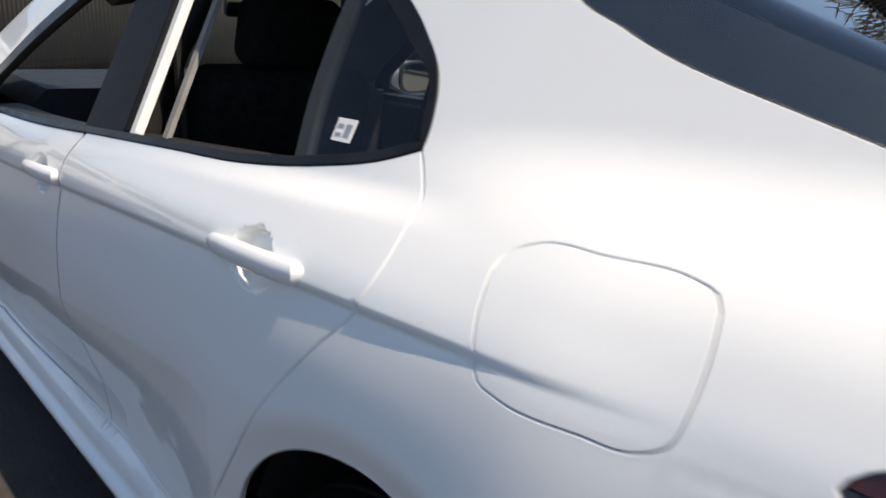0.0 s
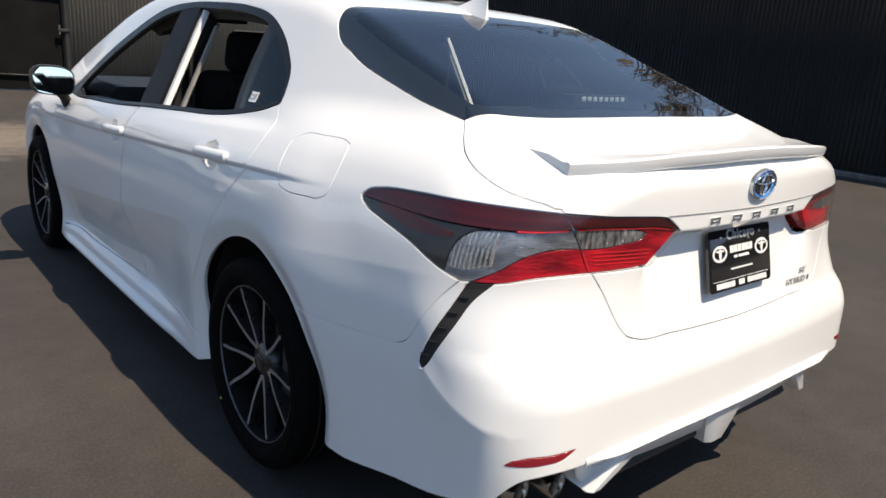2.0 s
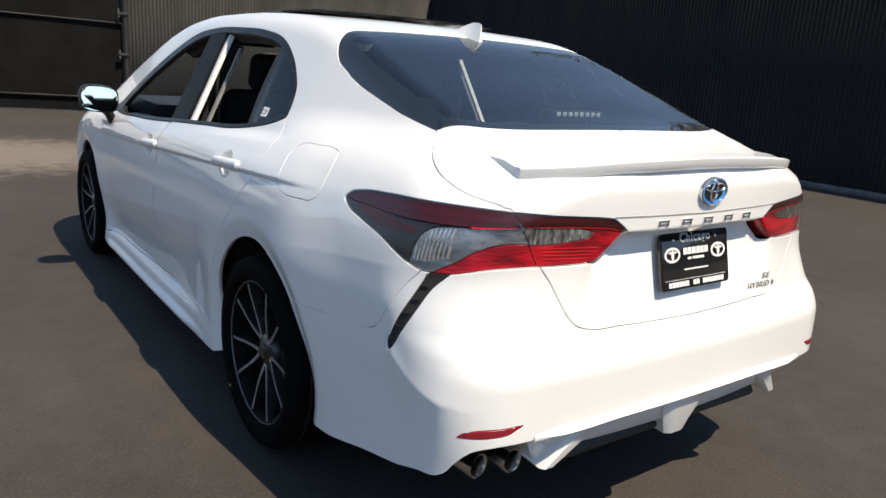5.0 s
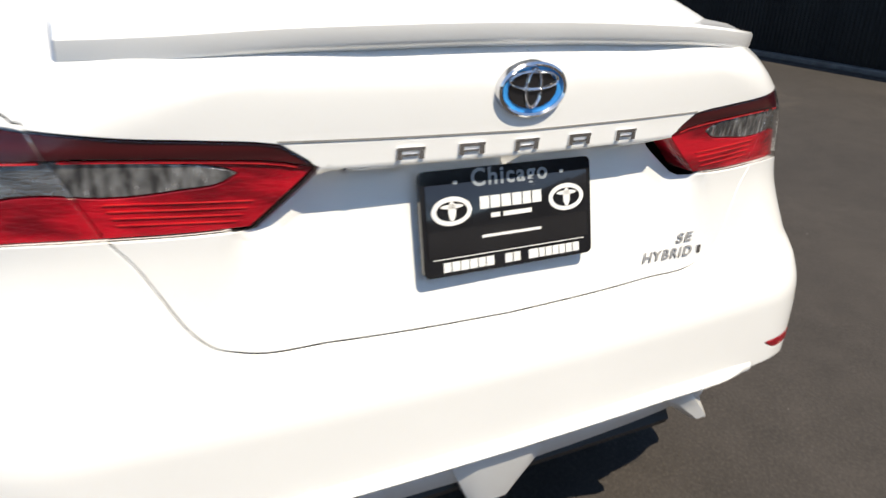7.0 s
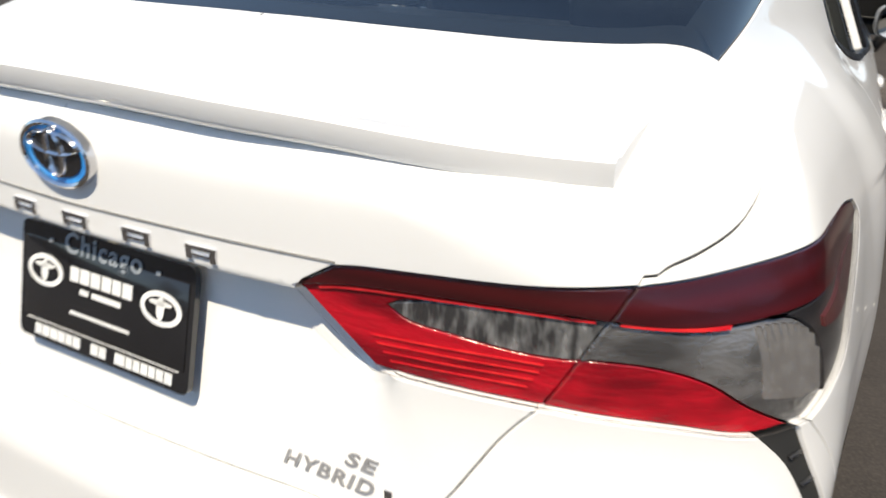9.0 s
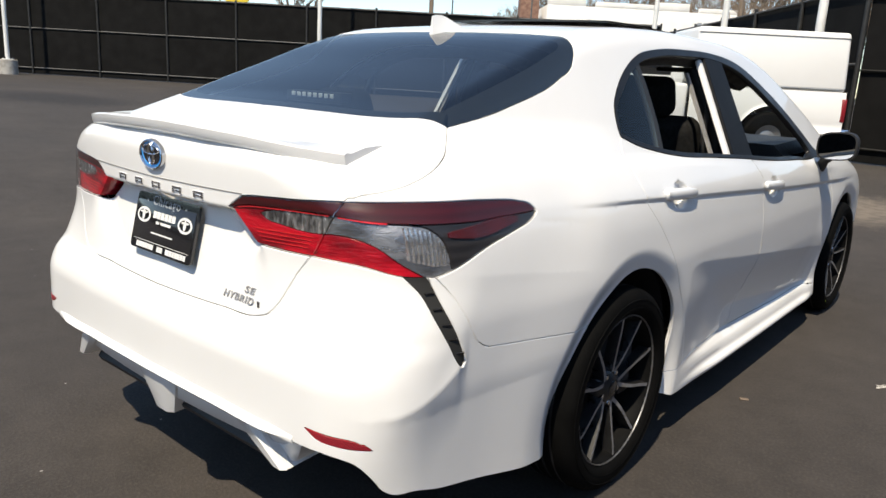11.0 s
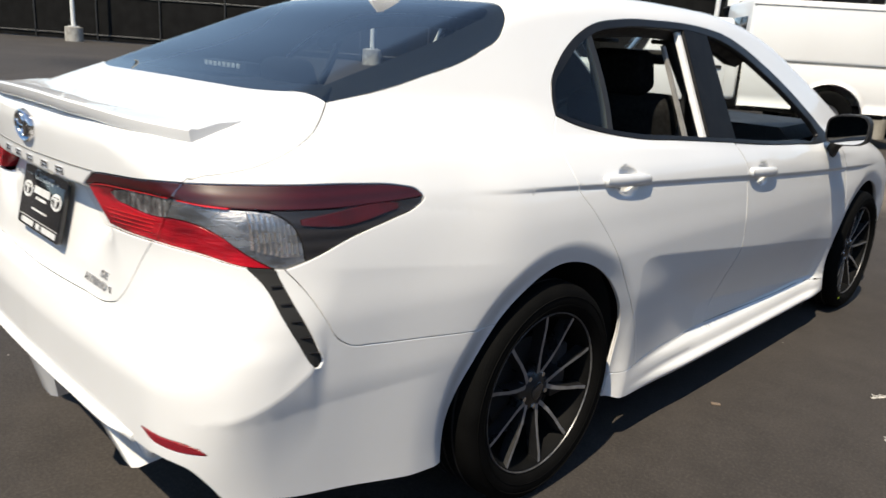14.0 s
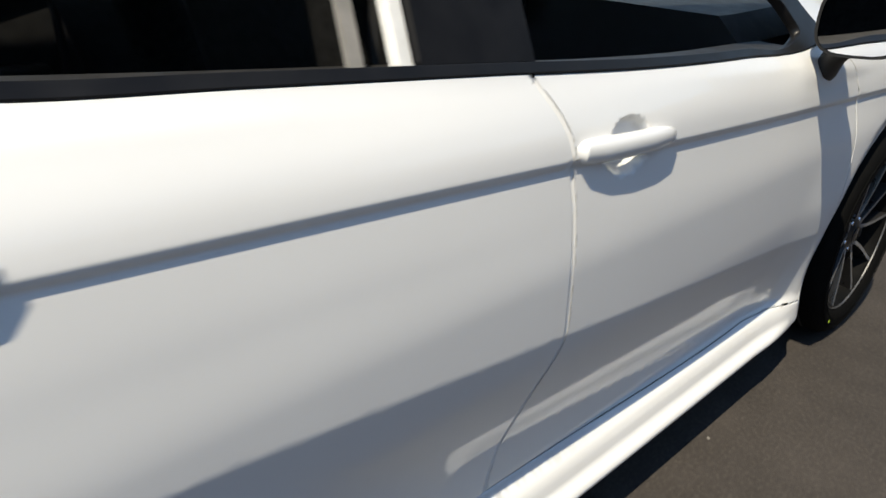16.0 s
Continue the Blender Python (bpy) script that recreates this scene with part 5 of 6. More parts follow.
def wheel(at_, sx, mark, turn):
    w = new("wheel")
    w.parent = car
    w.matrix_local = Matrix.Translation(at_) @ (Matrix.Rotation(math.pi, 4, "Z") if sx < 0 else Matrix.Identity(4))
    tagged(w, "black ten spoke alloy wheel with machined edges")
    prof = [(0.2445, 0.092), (0.253, 0.106), (0.271, 0.116), (0.292, 0.117), (0.312, 0.112), (0.324, 0.102), (0.331, 0.086), (0.334, 0.05), (0.334, -0.05), (0.331, -0.086), (0.320, -0.105), (0.29, -0.117), (0.256, -0.110), (0.2445, -0.092)]
    tyre = part("tyre", lathe(prof, 96, "x"), TYRE, w)
    for r, x in ((0.300, 0.1172), (0.274, 0.1163)):
        part("sidewall_line", lathe([(r - 0.001, x - 0.001), (r, x + 0.0012), (r + 0.001, x - 0.001)], 96, "x"), TYRE, tyre)
    for x in (-0.055, -0.018, 0.018, 0.055):
        part("tread_groove", lathe([(0.3345, x - 0.004), (0.3338, x), (0.3345, x + 0.004)], 96, "x"), DARK, tyre)
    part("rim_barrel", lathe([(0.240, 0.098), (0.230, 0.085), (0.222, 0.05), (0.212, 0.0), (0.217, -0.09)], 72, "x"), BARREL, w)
    part("rim_lip", lathe([(0.2468, 0.094), (0.2473, 0.0985), (0.2453, 0.1015), (0.2433, 0.1010), (0.2418, 0.096)], 96, "x"), RIM_EDGE, w, "grey machined rim edge")
    for k in range(10):
        pair, way = radians(72 * (k // 2) + turn), 1 if k % 2 else -1
        c, t_ = Vector((0, math.cos(pair), math.sin(pair))), Vector((0, -math.sin(pair), math.cos(pair)))
        inner, outer = c * 0.052 + t_ * 0.006 * way, c * 0.2313 + t_ * 0.0683 * way
        bm = bmesh.new()
        rings = []
        for f in (0.0, 0.12, 0.26, 0.5, 0.8, 1.0):
            bend = 0.006 * math.sin(math.pi * min(1, f * 1.4)) * way
            q = inner.lerp(outer, f) + t_ * bend
            across = (outer - inner).normalized().cross(Vector((1, 0, 0)))
            hw = 0.0074 - 0.0030 * math.sin(math.pi * 0.5 * min(1, f * 1.6)) + 0.0012 * f
            xf = 0.080 - 0.010 * (1 - f) ** 2 + 0.015 * f
            ring = [q - across * hw * 1.9 + Vector((xf - 0.036, 0, 0)), q - across * hw * 1.15 + Vector((xf - 0.003, 0, 0)), q - across * hw + Vector((xf, 0, 0)),
                    q + across * hw + Vector((xf, 0, 0)), q + across * hw * 1.15 + Vector((xf - 0.003, 0, 0)), q + across * hw * 1.9 + Vector((xf - 0.036, 0, 0))]
            rings.append([bm.verts.new(v) for v in ring])
        for a_, b_ in zip(rings, rings[1:]):
            for i in range(6):
                f_ = bm.faces.new((a_[i], a_[(i + 1) % 6], b_[(i + 1) % 6], b_[i]))
                f_.material_index = 0 if i == 2 else 1
        bm.faces.new(rings[-1])
        bmesh.ops.recalc_face_normals(bm, faces=bm.faces)
        part("spoke", bm, [ALLOY, RIM_BLACK], w)
    part("hub", lathe([(0.001, 0.078), (0.030, 0.078), (0.034, 0.075), (0.056, 0.068), (0.066, 0.058), (0.070, 0.03)], 48, "x"), RIM_BLACK, w)
    part("hub_cap", lathe([(0.001, 0.084), (0.022, 0.0835), (0.027, 0.080), (0.028, 0.072)], 40, "x"), GLOSS_BLACK, w, "gloss black hub cap")
    for k in range(5):
        a = radians(72 * k + 54)
        part("wheel_nut", lathe([(0.001, 0.072), (0.008, 0.072), (0.010, 0.066), (0.010, 0.055)], 6, "x"), CHROME, w, m=Matrix.Translation((0, 0.052 * math.cos(a), 0.052 * math.sin(a))))
    # steel disc in the near-black joint colour, which paints in the pocket shade
    part("brake_disc", lathe([(0.06, 0.022), (0.150, 0.022), (0.152, 0.010), (0.150, 0.0), (0.06, 0.0)], 56, "x"), PRIMER, w, "steel brake disc, darkened as in the shade behind the spokes")
    part("brake_caliper", box((0.07, 0.075, 0.17), (0.02, 0.135, 0.02), 0.012), SATIN_BLACK, w)
    if mark:
        part("tyre_mark", box((0.0012, 0.011, 0.007), (0.1182, 0.288 * math.cos(mark), 0.288 * math.sin(mark)), 0.0004), CHALK, w, "small yellow green paint mark")
    return w


CHALK = varied(material("yellow_green_mark", (0.45, 0.70, 0.04), 0.6), (0.38, 0.62, 0.03), (0.52, 0.78, 0.06), 80)
wheel((0.786, 0.0, 0.334), 1, 0, 4)
wheel((-0.786, 0.0, 0.334), -1, radians(-136), -14)
wheel((0.786, 2.825, 0.334), 1, radians(238), 20)
wheel((-0.786, 2.825, 0.334), -1, 0, 10)

for yc in (0.0, 2.825):
    for sx in (1, -1):
        bm = bmesh.new()
        rings = []
        for k in range(33):
            a = radians(-12 + 204 * k / 32)
            rings.append([bm.verts.new((sx * x, yc + r * math.cos(a), 0.334 + r * math.sin(a))) for x, r in ((0.838, 0.428), (0.60, 0.432), (0.60, 0.02))])
        for a_, b_ in zip(rings, rings[1:]):
            for i in range(2):
                bm.faces.new((a_[i], a_[i + 1], b_[i + 1], b_[i]))
        bmesh.ops.recalc_face_normals(bm, faces=bm.faces)
        part("wheel_liner", bm, DARK, car)
part("underbody", box((1.52, 1.98, 0.12), (0, 1.41, 0.235), 0.02), DARK, car)
part("underbody_tail", box((1.10, 0.60, 0.10), (0, -0.62, 0.365), 0.02), DARK, car)
part("underbody_nose", box((1.30, 0.50, 0.10), (0, 3.40, 0.30), 0.02), DARK, car)

# ---- cabin ----
part("cabin_floor", box((1.46, 2.5, 0.04), (0, 1.30, 0.34), 0.01), SATIN_BLACK, car)
rows = []
for y in np.linspace(0.16, 1.66, 12):
    lx = np.linspace(-0.50, 0.50, 9)
    hz = heights(lx, lx * 0 + y)
    rows.append([(x, y, z - 0.028) for x, z in zip(lx, hz)] + [(x, y, z - 0.018) for x, z in zip(lx[::-1], hz[::-1])])
strip_between("headliner", rows, LINER, car, "grey fabric headliner")
# padded edge of the roof lining over the side windows
over = curve([(0.24, 1.290), (0.315, 1.338), (0.43, 1.385), (0.60, 1.412), (0.85, 1.424), (1.10, 1.424), (1.38, 1.396), (1.70, 1.283)])
for sx in (1, -1):
    rows = []
    for y in np.linspace(0.26, 1.56, 22):
        z = float(over(y)) - 0.020
        x = float(cast([y], [z], "s")[0][0]) - 0.030
        rows.append([(sx * x, y, z - 0.012), (sx * (x - 0.035), y, z - 0.040), (sx * (x - 0.09), y, z - 0.030), (sx * (x - 0.13), y, z + 0.012), (sx * (x - 0.04), y, z + 0.016)])
    strip_between("roof_lining_edge", rows, LINER, car, "dark padded edge of the roof lining")
# parcel shelf under the rear glass with the high brake lamp
rows = [[(-0.60 * k, y, z), (0.60 * k, y, z), (0.60 * k, y, z - 0.02), (-0.60 * k, y, z - 0.02)] for y, z, k in ((-0.64, 1.108, 0.93), (-0.40, 1.120, 0.97), (-0.05, 1.125, 1.02), (0.10, 1.115, 1.05))]
strip_between("parcel_shelf", rows, SATIN_BLACK, car)
brake = part("high_brake_lamp", box((0.26, 0.05, 0.035), (0, -0.495, 1.192), 0.006), SATIN_BLACK, car, "row of small pale lights behind the rear glass")
for k in range(8):
    part("light_cell", box((0.017, 0.004, 0.014), (-0.091 + 0.026 * k, -0.522, 1.198), 0.002), PRINT_WHITE, brake)


def seat(x, y, wide, parent=car, back=0.70, rest=True, lean=0.30):
    """A seat with cushion, backrest and head rest."""
    s = new("front_seat" if wide < 0.7 else "rear_bench")
    s.parent = parent
    s.matrix_local = Matrix.Translation((x, y, 0.36))
    tagged(s, "black cloth seat with a head rest" if wide < 0.7 else "black cloth rear bench with two head rests")
    bm = box((wide, 0.52, 0.16), (0, 0.28, 0.12), 0.05, 4)
    part("cushion", bm, CLOTH, s)
    bm = box((wide, 0.15, back), (0, 0, back / 2), 0.055, 4)
    bmesh.ops.subdivide_edges(bm, edges=[e for e in bm.edges if abs(e.verts[0].co.z - e.verts[1].co.z) > 0.3], cuts=4)
    for v in bm.verts:
        v.co.x *= 1 - 0.20 * max(0, (v.co.z - 0.25) / back) ** 2 if wide < 0.7 else 1
    part("backrest", bm, CLOTH, s, m=Matrix.Translation((0, 0.06, 0.14)) @ Matrix.Rotation(lean, 4, "X"))
    top = Matrix.Translation((0, 0.06, 0.14)) @ Matrix.Rotation(lean, 4, "X")
    for hx in ((0,) if wide < 0.7 else (-0.38, 0.38)):
        head = part("head_rest", box((0.27, 0.10, 0.17), (0, 0, 0), 0.042, 4), CLOTH, s, m=top @ Matrix.Translation((hx, 0.01, back + 0.085)))
        for px in (-0.06, 0.06):
            part("head_rest_post", tube([(px, 0, -0.16), (px, 0, -0.05)], 0.006, 8), CHROME, head)
    return s


seat(0.385, 1.17, 0.52, back=0.685)
seat(-0.385, 1.17, 0.52, back=0.685)
seat(0, 0.13, 1.22, back=0.58, lean=0.36)
rows = [[(x, y, z) for x, z in ((-0.72, 0.62), (-0.72, 0.96), (-0.66, 1.015), (0.66, 1.015), (0.72, 0.96), (0.72, 0.62))] for y in (2.02, 2.10)] + [[(x, 2.62, z) for x, z in ((-0.70, 0.62), (-0.70, 0.97), (-0.64, 1.03), (0.64, 1.03), (0.70, 0.97), (0.70, 0.62))]]
strip_between("dashboard", rows, SATIN_BLACK, car)
part("display_screen", box((0.24, 0.02, 0.15), (0, 2.0, 1.01), 0.008), GLOSS_BLACK, car)
wheel_m = Matrix.Translation((-0.36, 1.78, 0.90)) @ Matrix.Rotation(radians(62), 4, "X")
st = part("steering_wheel", lathe([(0.182 + 0.014 * math.cos(a), 0.014 * math.sin(a)) for a in np.linspace(0, 2 * math.pi, 11)[:-1]], 48, "z", close=True), SATIN_BLACK, car, m=wheel_m)
part("wheel_hub", box((0.15, 0.12, 0.05), (0, 0, -0.02), 0.02), SATIN_BLACK, st)
for x in (-1, 1):
    part("wheel_spoke", box((0.12, 0.035, 0.02), (x * 0.12, 0, -0.012), 0.006), CHROME, st)
part("rear_view_mirror", box((0.24, 0.03, 0.07), (0, 1.86, 1.30), 0.014), SATIN_BLACK, car)
for sx in (1, -1):
    part("sun_visor", box((0.40, 0.18, 0.02), (sx * 0.34, 1.72, 1.37), 0.008), LINER, car)
    for y0, y1, z in ((0.50, 1.14, 1.0), (1.24, 2.10, 0.965)):
        card = part("door_card", box((0.06, y1 - y0, 0.62), (sx * 0.745, (y0 + y1) / 2, z - 0.33), 0.02, 3), SATIN_BLACK, car)
        part("arm_rest", box((0.07, (y1 - y0) * 0.6, 0.05), (sx * 0.70, (y0 + y1) / 2, z - 0.25), 0.018, 3), SATIN_BLACK, card)
    part("pillar_trim", tube([(sx * 0.70, 1.12, 1.0), (sx * 0.655, 1.10, 1.18), (sx * 0.56, 1.08, 1.36)], 0.042, 10), SATIN_BLACK, car)
    rows = []
    for z in np.linspace(1.02, 1.34, 9):
        y = 0.918 + 0.10 * (z - 1.02)
        a = cast([y, y + 0.020], [z, z], "s") - (0.05, 0, 0)
        rows.append([(sx * (a[0][0] - 0.022), y, z), (sx * (a[1][0] - 0.022), y + 0.020, z), (sx * (a[1][0] - 0.034), y + 0.020, z), (sx * (a[0][0] - 0.034), y, z)])
    strip_between("window_channel", rows, GREY_TRIM, car, "grey channel strip behind the door pillar")
    belt_z = curve([(0.40, 1.052), (0.74, 1.030), (1.08, 1.010), (1.45, 0.986), (1.80, 0.972), (2.12, 0.968)])
    for y0, y1 in ((0.42, 1.14), (1.20, 2.10)):
        rows = []
        for y in np.linspace(y0, y1, 10):
            z = float(belt_z(y))
            x = float(cast([y], [z - 0.004], "s")[0][0]) - 0.016
            rows.append([(sx * x, y, z - 0.006), (sx * (x - 0.10), y, z - 0.004), (sx * (x - 0.10), y, z - 0.07), (sx * x, y, z - 0.06)])
        strip_between("door_top_trim", rows, SATIN_BLACK, car)
    part("seat_belt", tube([(sx * 0.672, 1.02, 1.30), (sx * 0.66, 1.03, 1.05), (sx * 0.66, 1.05, 0.60)], 0.012, 8), SATIN_BLACK, car)

# small white label on the left quarter glass
rows = []
for y in (0.270, 0.312):
    lo_, hi_ = cast([y, y], [1.106, 1.138], "s")
    rows.append([(-lo_[0] - 0.0012, y, 1.106), (-hi_[0] - 0.0012, y, 1.138), (-hi_[0] + 0.0004, y, 1.138), (-lo_[0] + 0.0004, y, 1.106)])
sticker = strip_between("glass_sticker", rows, PRINT_WHITE, car, "small white label on the quarter glass")
for y0, y1, z0, z1 in ((0.276, 0.288, 1.113, 1.131), (0.294, 0.307, 1.125, 1.130), (0.294, 0.307, 1.113, 1.118)):
    rows = []
    for y in (y0, y1):
        lo_, hi_ = cast([y, y], [z0, z1], "s")
        rows.append([(-lo_[0] - 0.0020, y, z0), (-hi_[0] - 0.0020, y, z1), (-hi_[0] - 0.0004, y, z1), (-lo_[0] - 0.0004, y, z0)])
    strip_between("print_bar", rows, PRINT_GREY, sticker)

# ---- walls, fences and poles round the lot ----
BLACK_SHEET = varied(material("black_sheet", (0.0045, 0.0045, 0.0045), 0.6, Specular_IOR_Level=0.3), (0.0033, 0.0033, 0.0033), (0.0062, 0.0062, 0.0062), 1.6, rough=(0.5, 0.7), stretch=(1, 1, 0.25))
SCREEN = varied(material("black_screen_mesh", (0.005, 0.005, 0.005), 0.95, Specular_IOR_Level=0.2), (0.0035, 0.0035, 0.0035), (0.007, 0.007, 0.007), 2.2, bump=0.2, bump_scale=60)
POST_GREY = varied(material("grey_steel", (0.10, 0.10, 0.10), 0.6), (0.07, 0.07, 0.07), (0.13, 0.13, 0.13), 6, rough=(0.5, 0.7))
POST_BLACK = varied(material("black_steel", (0.015, 0.015, 0.015), 0.6), (0.010, 0.010, 0.010), (0.022, 0.022, 0.022), 6)
POLE_WHITE = varied(material("white_pole_paint", (0.72, 0.72, 0.70), 0.5), (0.66, 0.66, 0.64), (0.78, 0.78, 0.76), 3, rough=(0.4, 0.6))
CONCRETE = varied(material("concrete", (0.36, 0.34, 0.31), 0.9), (0.28, 0.265, 0.24), (0.44, 0.42, 0.385), 5, bump=0.3)
BARK = varied(material("bark", (0.17, 0.125, 0.095), 0.9), (0.12, 0.088, 0.066), (0.23, 0.175, 0.135), 7, bump=0.4, stretch=(1, 1, 0.3))
WOOD = varied(material("weathered_pole_wood", (0.20, 0.15, 0.11), 0.9), (0.15, 0.11, 0.08), (0.26, 0.20, 0.15), 5, stretch=(1, 1, 0.1))


def corrugated(name, a, b, height, label):
    """A wall of ribbed sheet from a to b, ribs upright, with a plain back."""
    a, b = np.array(a, float), np.array(b, float)
    ln = np.linalg.norm(b - a)
    t = (b - a) / ln
    nrm = np.array([-t[1], t[0]])
    n = int(ln / 0.068) * 6
    verts, faces = [], []
    for i in range(n + 1):
        s = ln * i / n
        ph = 2 * math.pi * (i % 6) / 6
        off = 0.011 * math.sin(ph) + 0.004 * math.sin(2 * ph)
        p = a + t * s + nrm * off
        verts += [(p[0], p[1], -0.02), (p[0], p[1], height)]
        q = a + t * s - nrm * 0.05
        verts += [(q[0], q[1], -0.02), (q[0], q[1], height)]
    for i in range(n):
        k = 4 * i
        faces += [(k, k + 1, k + 5, k + 4), (k + 2, k + 6, k + 7, k + 3), (k + 1, k + 3, k + 7, k + 5)]
    me = mesh_from(name, verts, faces, None, [BLACK_SHEET])
    return tagged(new(name, me), label, "wall", kind="structure")


corrugated("wall_east", (8.8, -7.0), (8.8, 13.3), 3.3, "black corrugated metal wall beside the lot")
corrugated("wall_north", (8.8, 13.3), (1.75, 13.3), 3.3, "black corrugated metal wall behind the car")
kerb = part("wall_footing", box((0.10, 20.2, 0.09), (8.72, 3.1, 0.03), 0.02), POST_GREY, None)
tagged(kerb, "low dark footing along the ribbed wall", "footing", kind="structure")


def fence(points, height, step, label, rails=None):
    """A screened fence: posts, three rails and black sheeting, over the ground."""
    f = tagged(new("fence"), label, "fence")
    for (x0, y0), (x1, y1) in zip(points, points[1:]):
        ln = math.hypot(x1 - x0, y1 - y0)
        n = max(1, round(ln / step))
        t = Vector((x1 - x0, y1 - y0, 0)) / ln
        nrm = Vector((-t.y, t.x, 0))
        for k in range(n):
            a = Vector((x0, y0, 0)) + t * ln * k / n
            b = Vector((x0, y0, 0)) + t * ln * (k + 1) / n
            za, zb = float(rise(a.x, a.y)), float(rise(b.x, b.y))
            bm = bmesh.new()
            rows, m = [], 7
            for i in range(m):
                s = i / (m - 1)
                p = a.lerp(b, s)
                z = za + (zb - za) * s
                sag = 0.02 * math.sin(math.pi * s)
                rows.append([bm.verts.new(p + nrm * (0.03 + sag * w) + Vector((0, 0, z + h))) for h, w in ((0.03, 0.4), (height * 0.35, 1.0), (height * 0.75, 0.7), (height, 0))])
            back = [[bm.verts.new(v.co - nrm * 0.012) for v in r] for r in rows]
            for r in (rows, back):
                for c, d in zip(r, r[1:]):
                    for i in range(3):
                        bm.faces.new((c[i], c[i + 1], d[i + 1], d[i]))
            bmesh.ops.recalc_face_normals(bm, faces=bm.faces)
            part("screen", bm, SCREEN, f)
            for h in (0.28, height * 0.56, height - 0.04):
                part("rail", tube([a + Vector((0, 0, za + h)) + nrm * 0.075, b + Vector((0, 0, zb + h)) + nrm * 0.075], 0.022, 8), rails or POST_GREY, f)
            part("post", tube([a + Vector((0, 0, za - 0.05)) + nrm * 0.075, a + Vector((0, 0, za + height + 0.06)) + nrm * 0.075], 0.045, 10), POST_BLACK, f)
    return f


fence([(-12.0, 28.2), (-24.0, 19.3), (-36.5, 10.2), (-47.0, 2.0)], 3.55, 3.05, "tall black screened chain fence along the far lot edge")
fence([(1.7, 13.3), (-1.3, 13.5)], 3.0, 3.0, "black screened gate panel beside the ribbed wall", BLACK_SHEET)
fence([(-1.3, 13.5), (-12.0, 28.2)], 3.2, 3.05, "black screened fence running back from the gate")
fence([(-47.0, 2.0), (-42.0, -26.0)], 3.55, 7, "tall black screened fence closing the lot")
fence([(-42.0, -26.0), (8.8, -26.0)], 3.55, 8, "tall black screened fence behind the lot")
fence([(8.8, -26.0), (8.8, -7.0)], 3.55, 7, "tall black screened fence beside the lot")

gate_post = tagged(new("gate_post"), "black steel gate post with hinges and wire ends", "post")
gate_post.location = (1.72, 13.2, 0)
part("post", tube([(0, 0, 0), (0, 0, 3.4)], 0.055, 12), POST_BLACK, gate_post)
for z in (0.35, 1.15, 1.9, 2.6, 3.2):
    hinge = part("hinge", box((0.20, 0.05, 0.06), (-0.06, -0.05, z), 0.01), POST_BLACK, gate_post)
    part("hinge_pin", tube([(-0.13, -0.06, z - 0.07), (-0.13, -0.06, z + 0.09)], 0.014, 8), POST_GREY, hinge)


def light_pole(x, y, tall=8.5):
    p = tagged(new("light_pole"), "slim white light pole on a round concrete base", "light pole", group="light poles of the lot")
    p.location = (x, y, float(rise(x, y)))
    part("base", lathe([(0.001, 0.0), (0.37, -0.1), (0.37, 0.58), (0.34, 0.61), (0.001, 0.61)], 28, "z"), CONCRETE, p, "round concrete pole base")
    part("flange", box((0.36, 0.36, 0.03), (0, 0, 0.625), 0.006), POLE_WHITE, p)
    for a in (45, 135, 225, 315):
        part("bolt", tube([(0.19 * math.cos(radians(a)), 0.19 * math.sin(radians(a)), 0.61), (0.19 * math.cos(radians(a)), 0.19 * math.sin(radians(a)), 0.70)], 0.014, 6), POST_GREY, p)
    part("shaft", tube([(0, 0, 0.63), (0, 0, tall * 0.5), (0, 0, tall)], [0.092, 0.082, 0.072], 14), POLE_WHITE, p)
    part("lamp_head", box((0.32, 0.62, 0.14), (0, -0.35, tall), 0.03), POLE_WHITE, p)
    return p


light_pole(-33.0, 10.6)
light_pole(-21.76, 18.08)
light_pole(-10.62, 24.65)
light_pole(-5.85, 18.71)
light_pole(-2.28, 14.16)

# ---- white pickup with a cargo cap ----
truck = tagged(new("pickup_truck"), "white pickup truck with a closed white cargo cap", "truck")
truck.matrix_world = Matrix.Translation((-1.70, 12.66, 0.085)) @ Matrix.Rotation(math.atan2(-0.70, -0.714) - radians(7), 4, "Z") @ Matrix.Diagonal((1.12, 1.12, 1.12, 1))
# x runs from the tail forward, y across
TRUCK_WHITE = varied(material("truck_white", (0.82, 0.81, 0.79), 0.4, 0, 0.5), (0.80, 0.79, 0.77), (0.84, 0.83, 0.81), 1, rough=(0.35, 0.5))


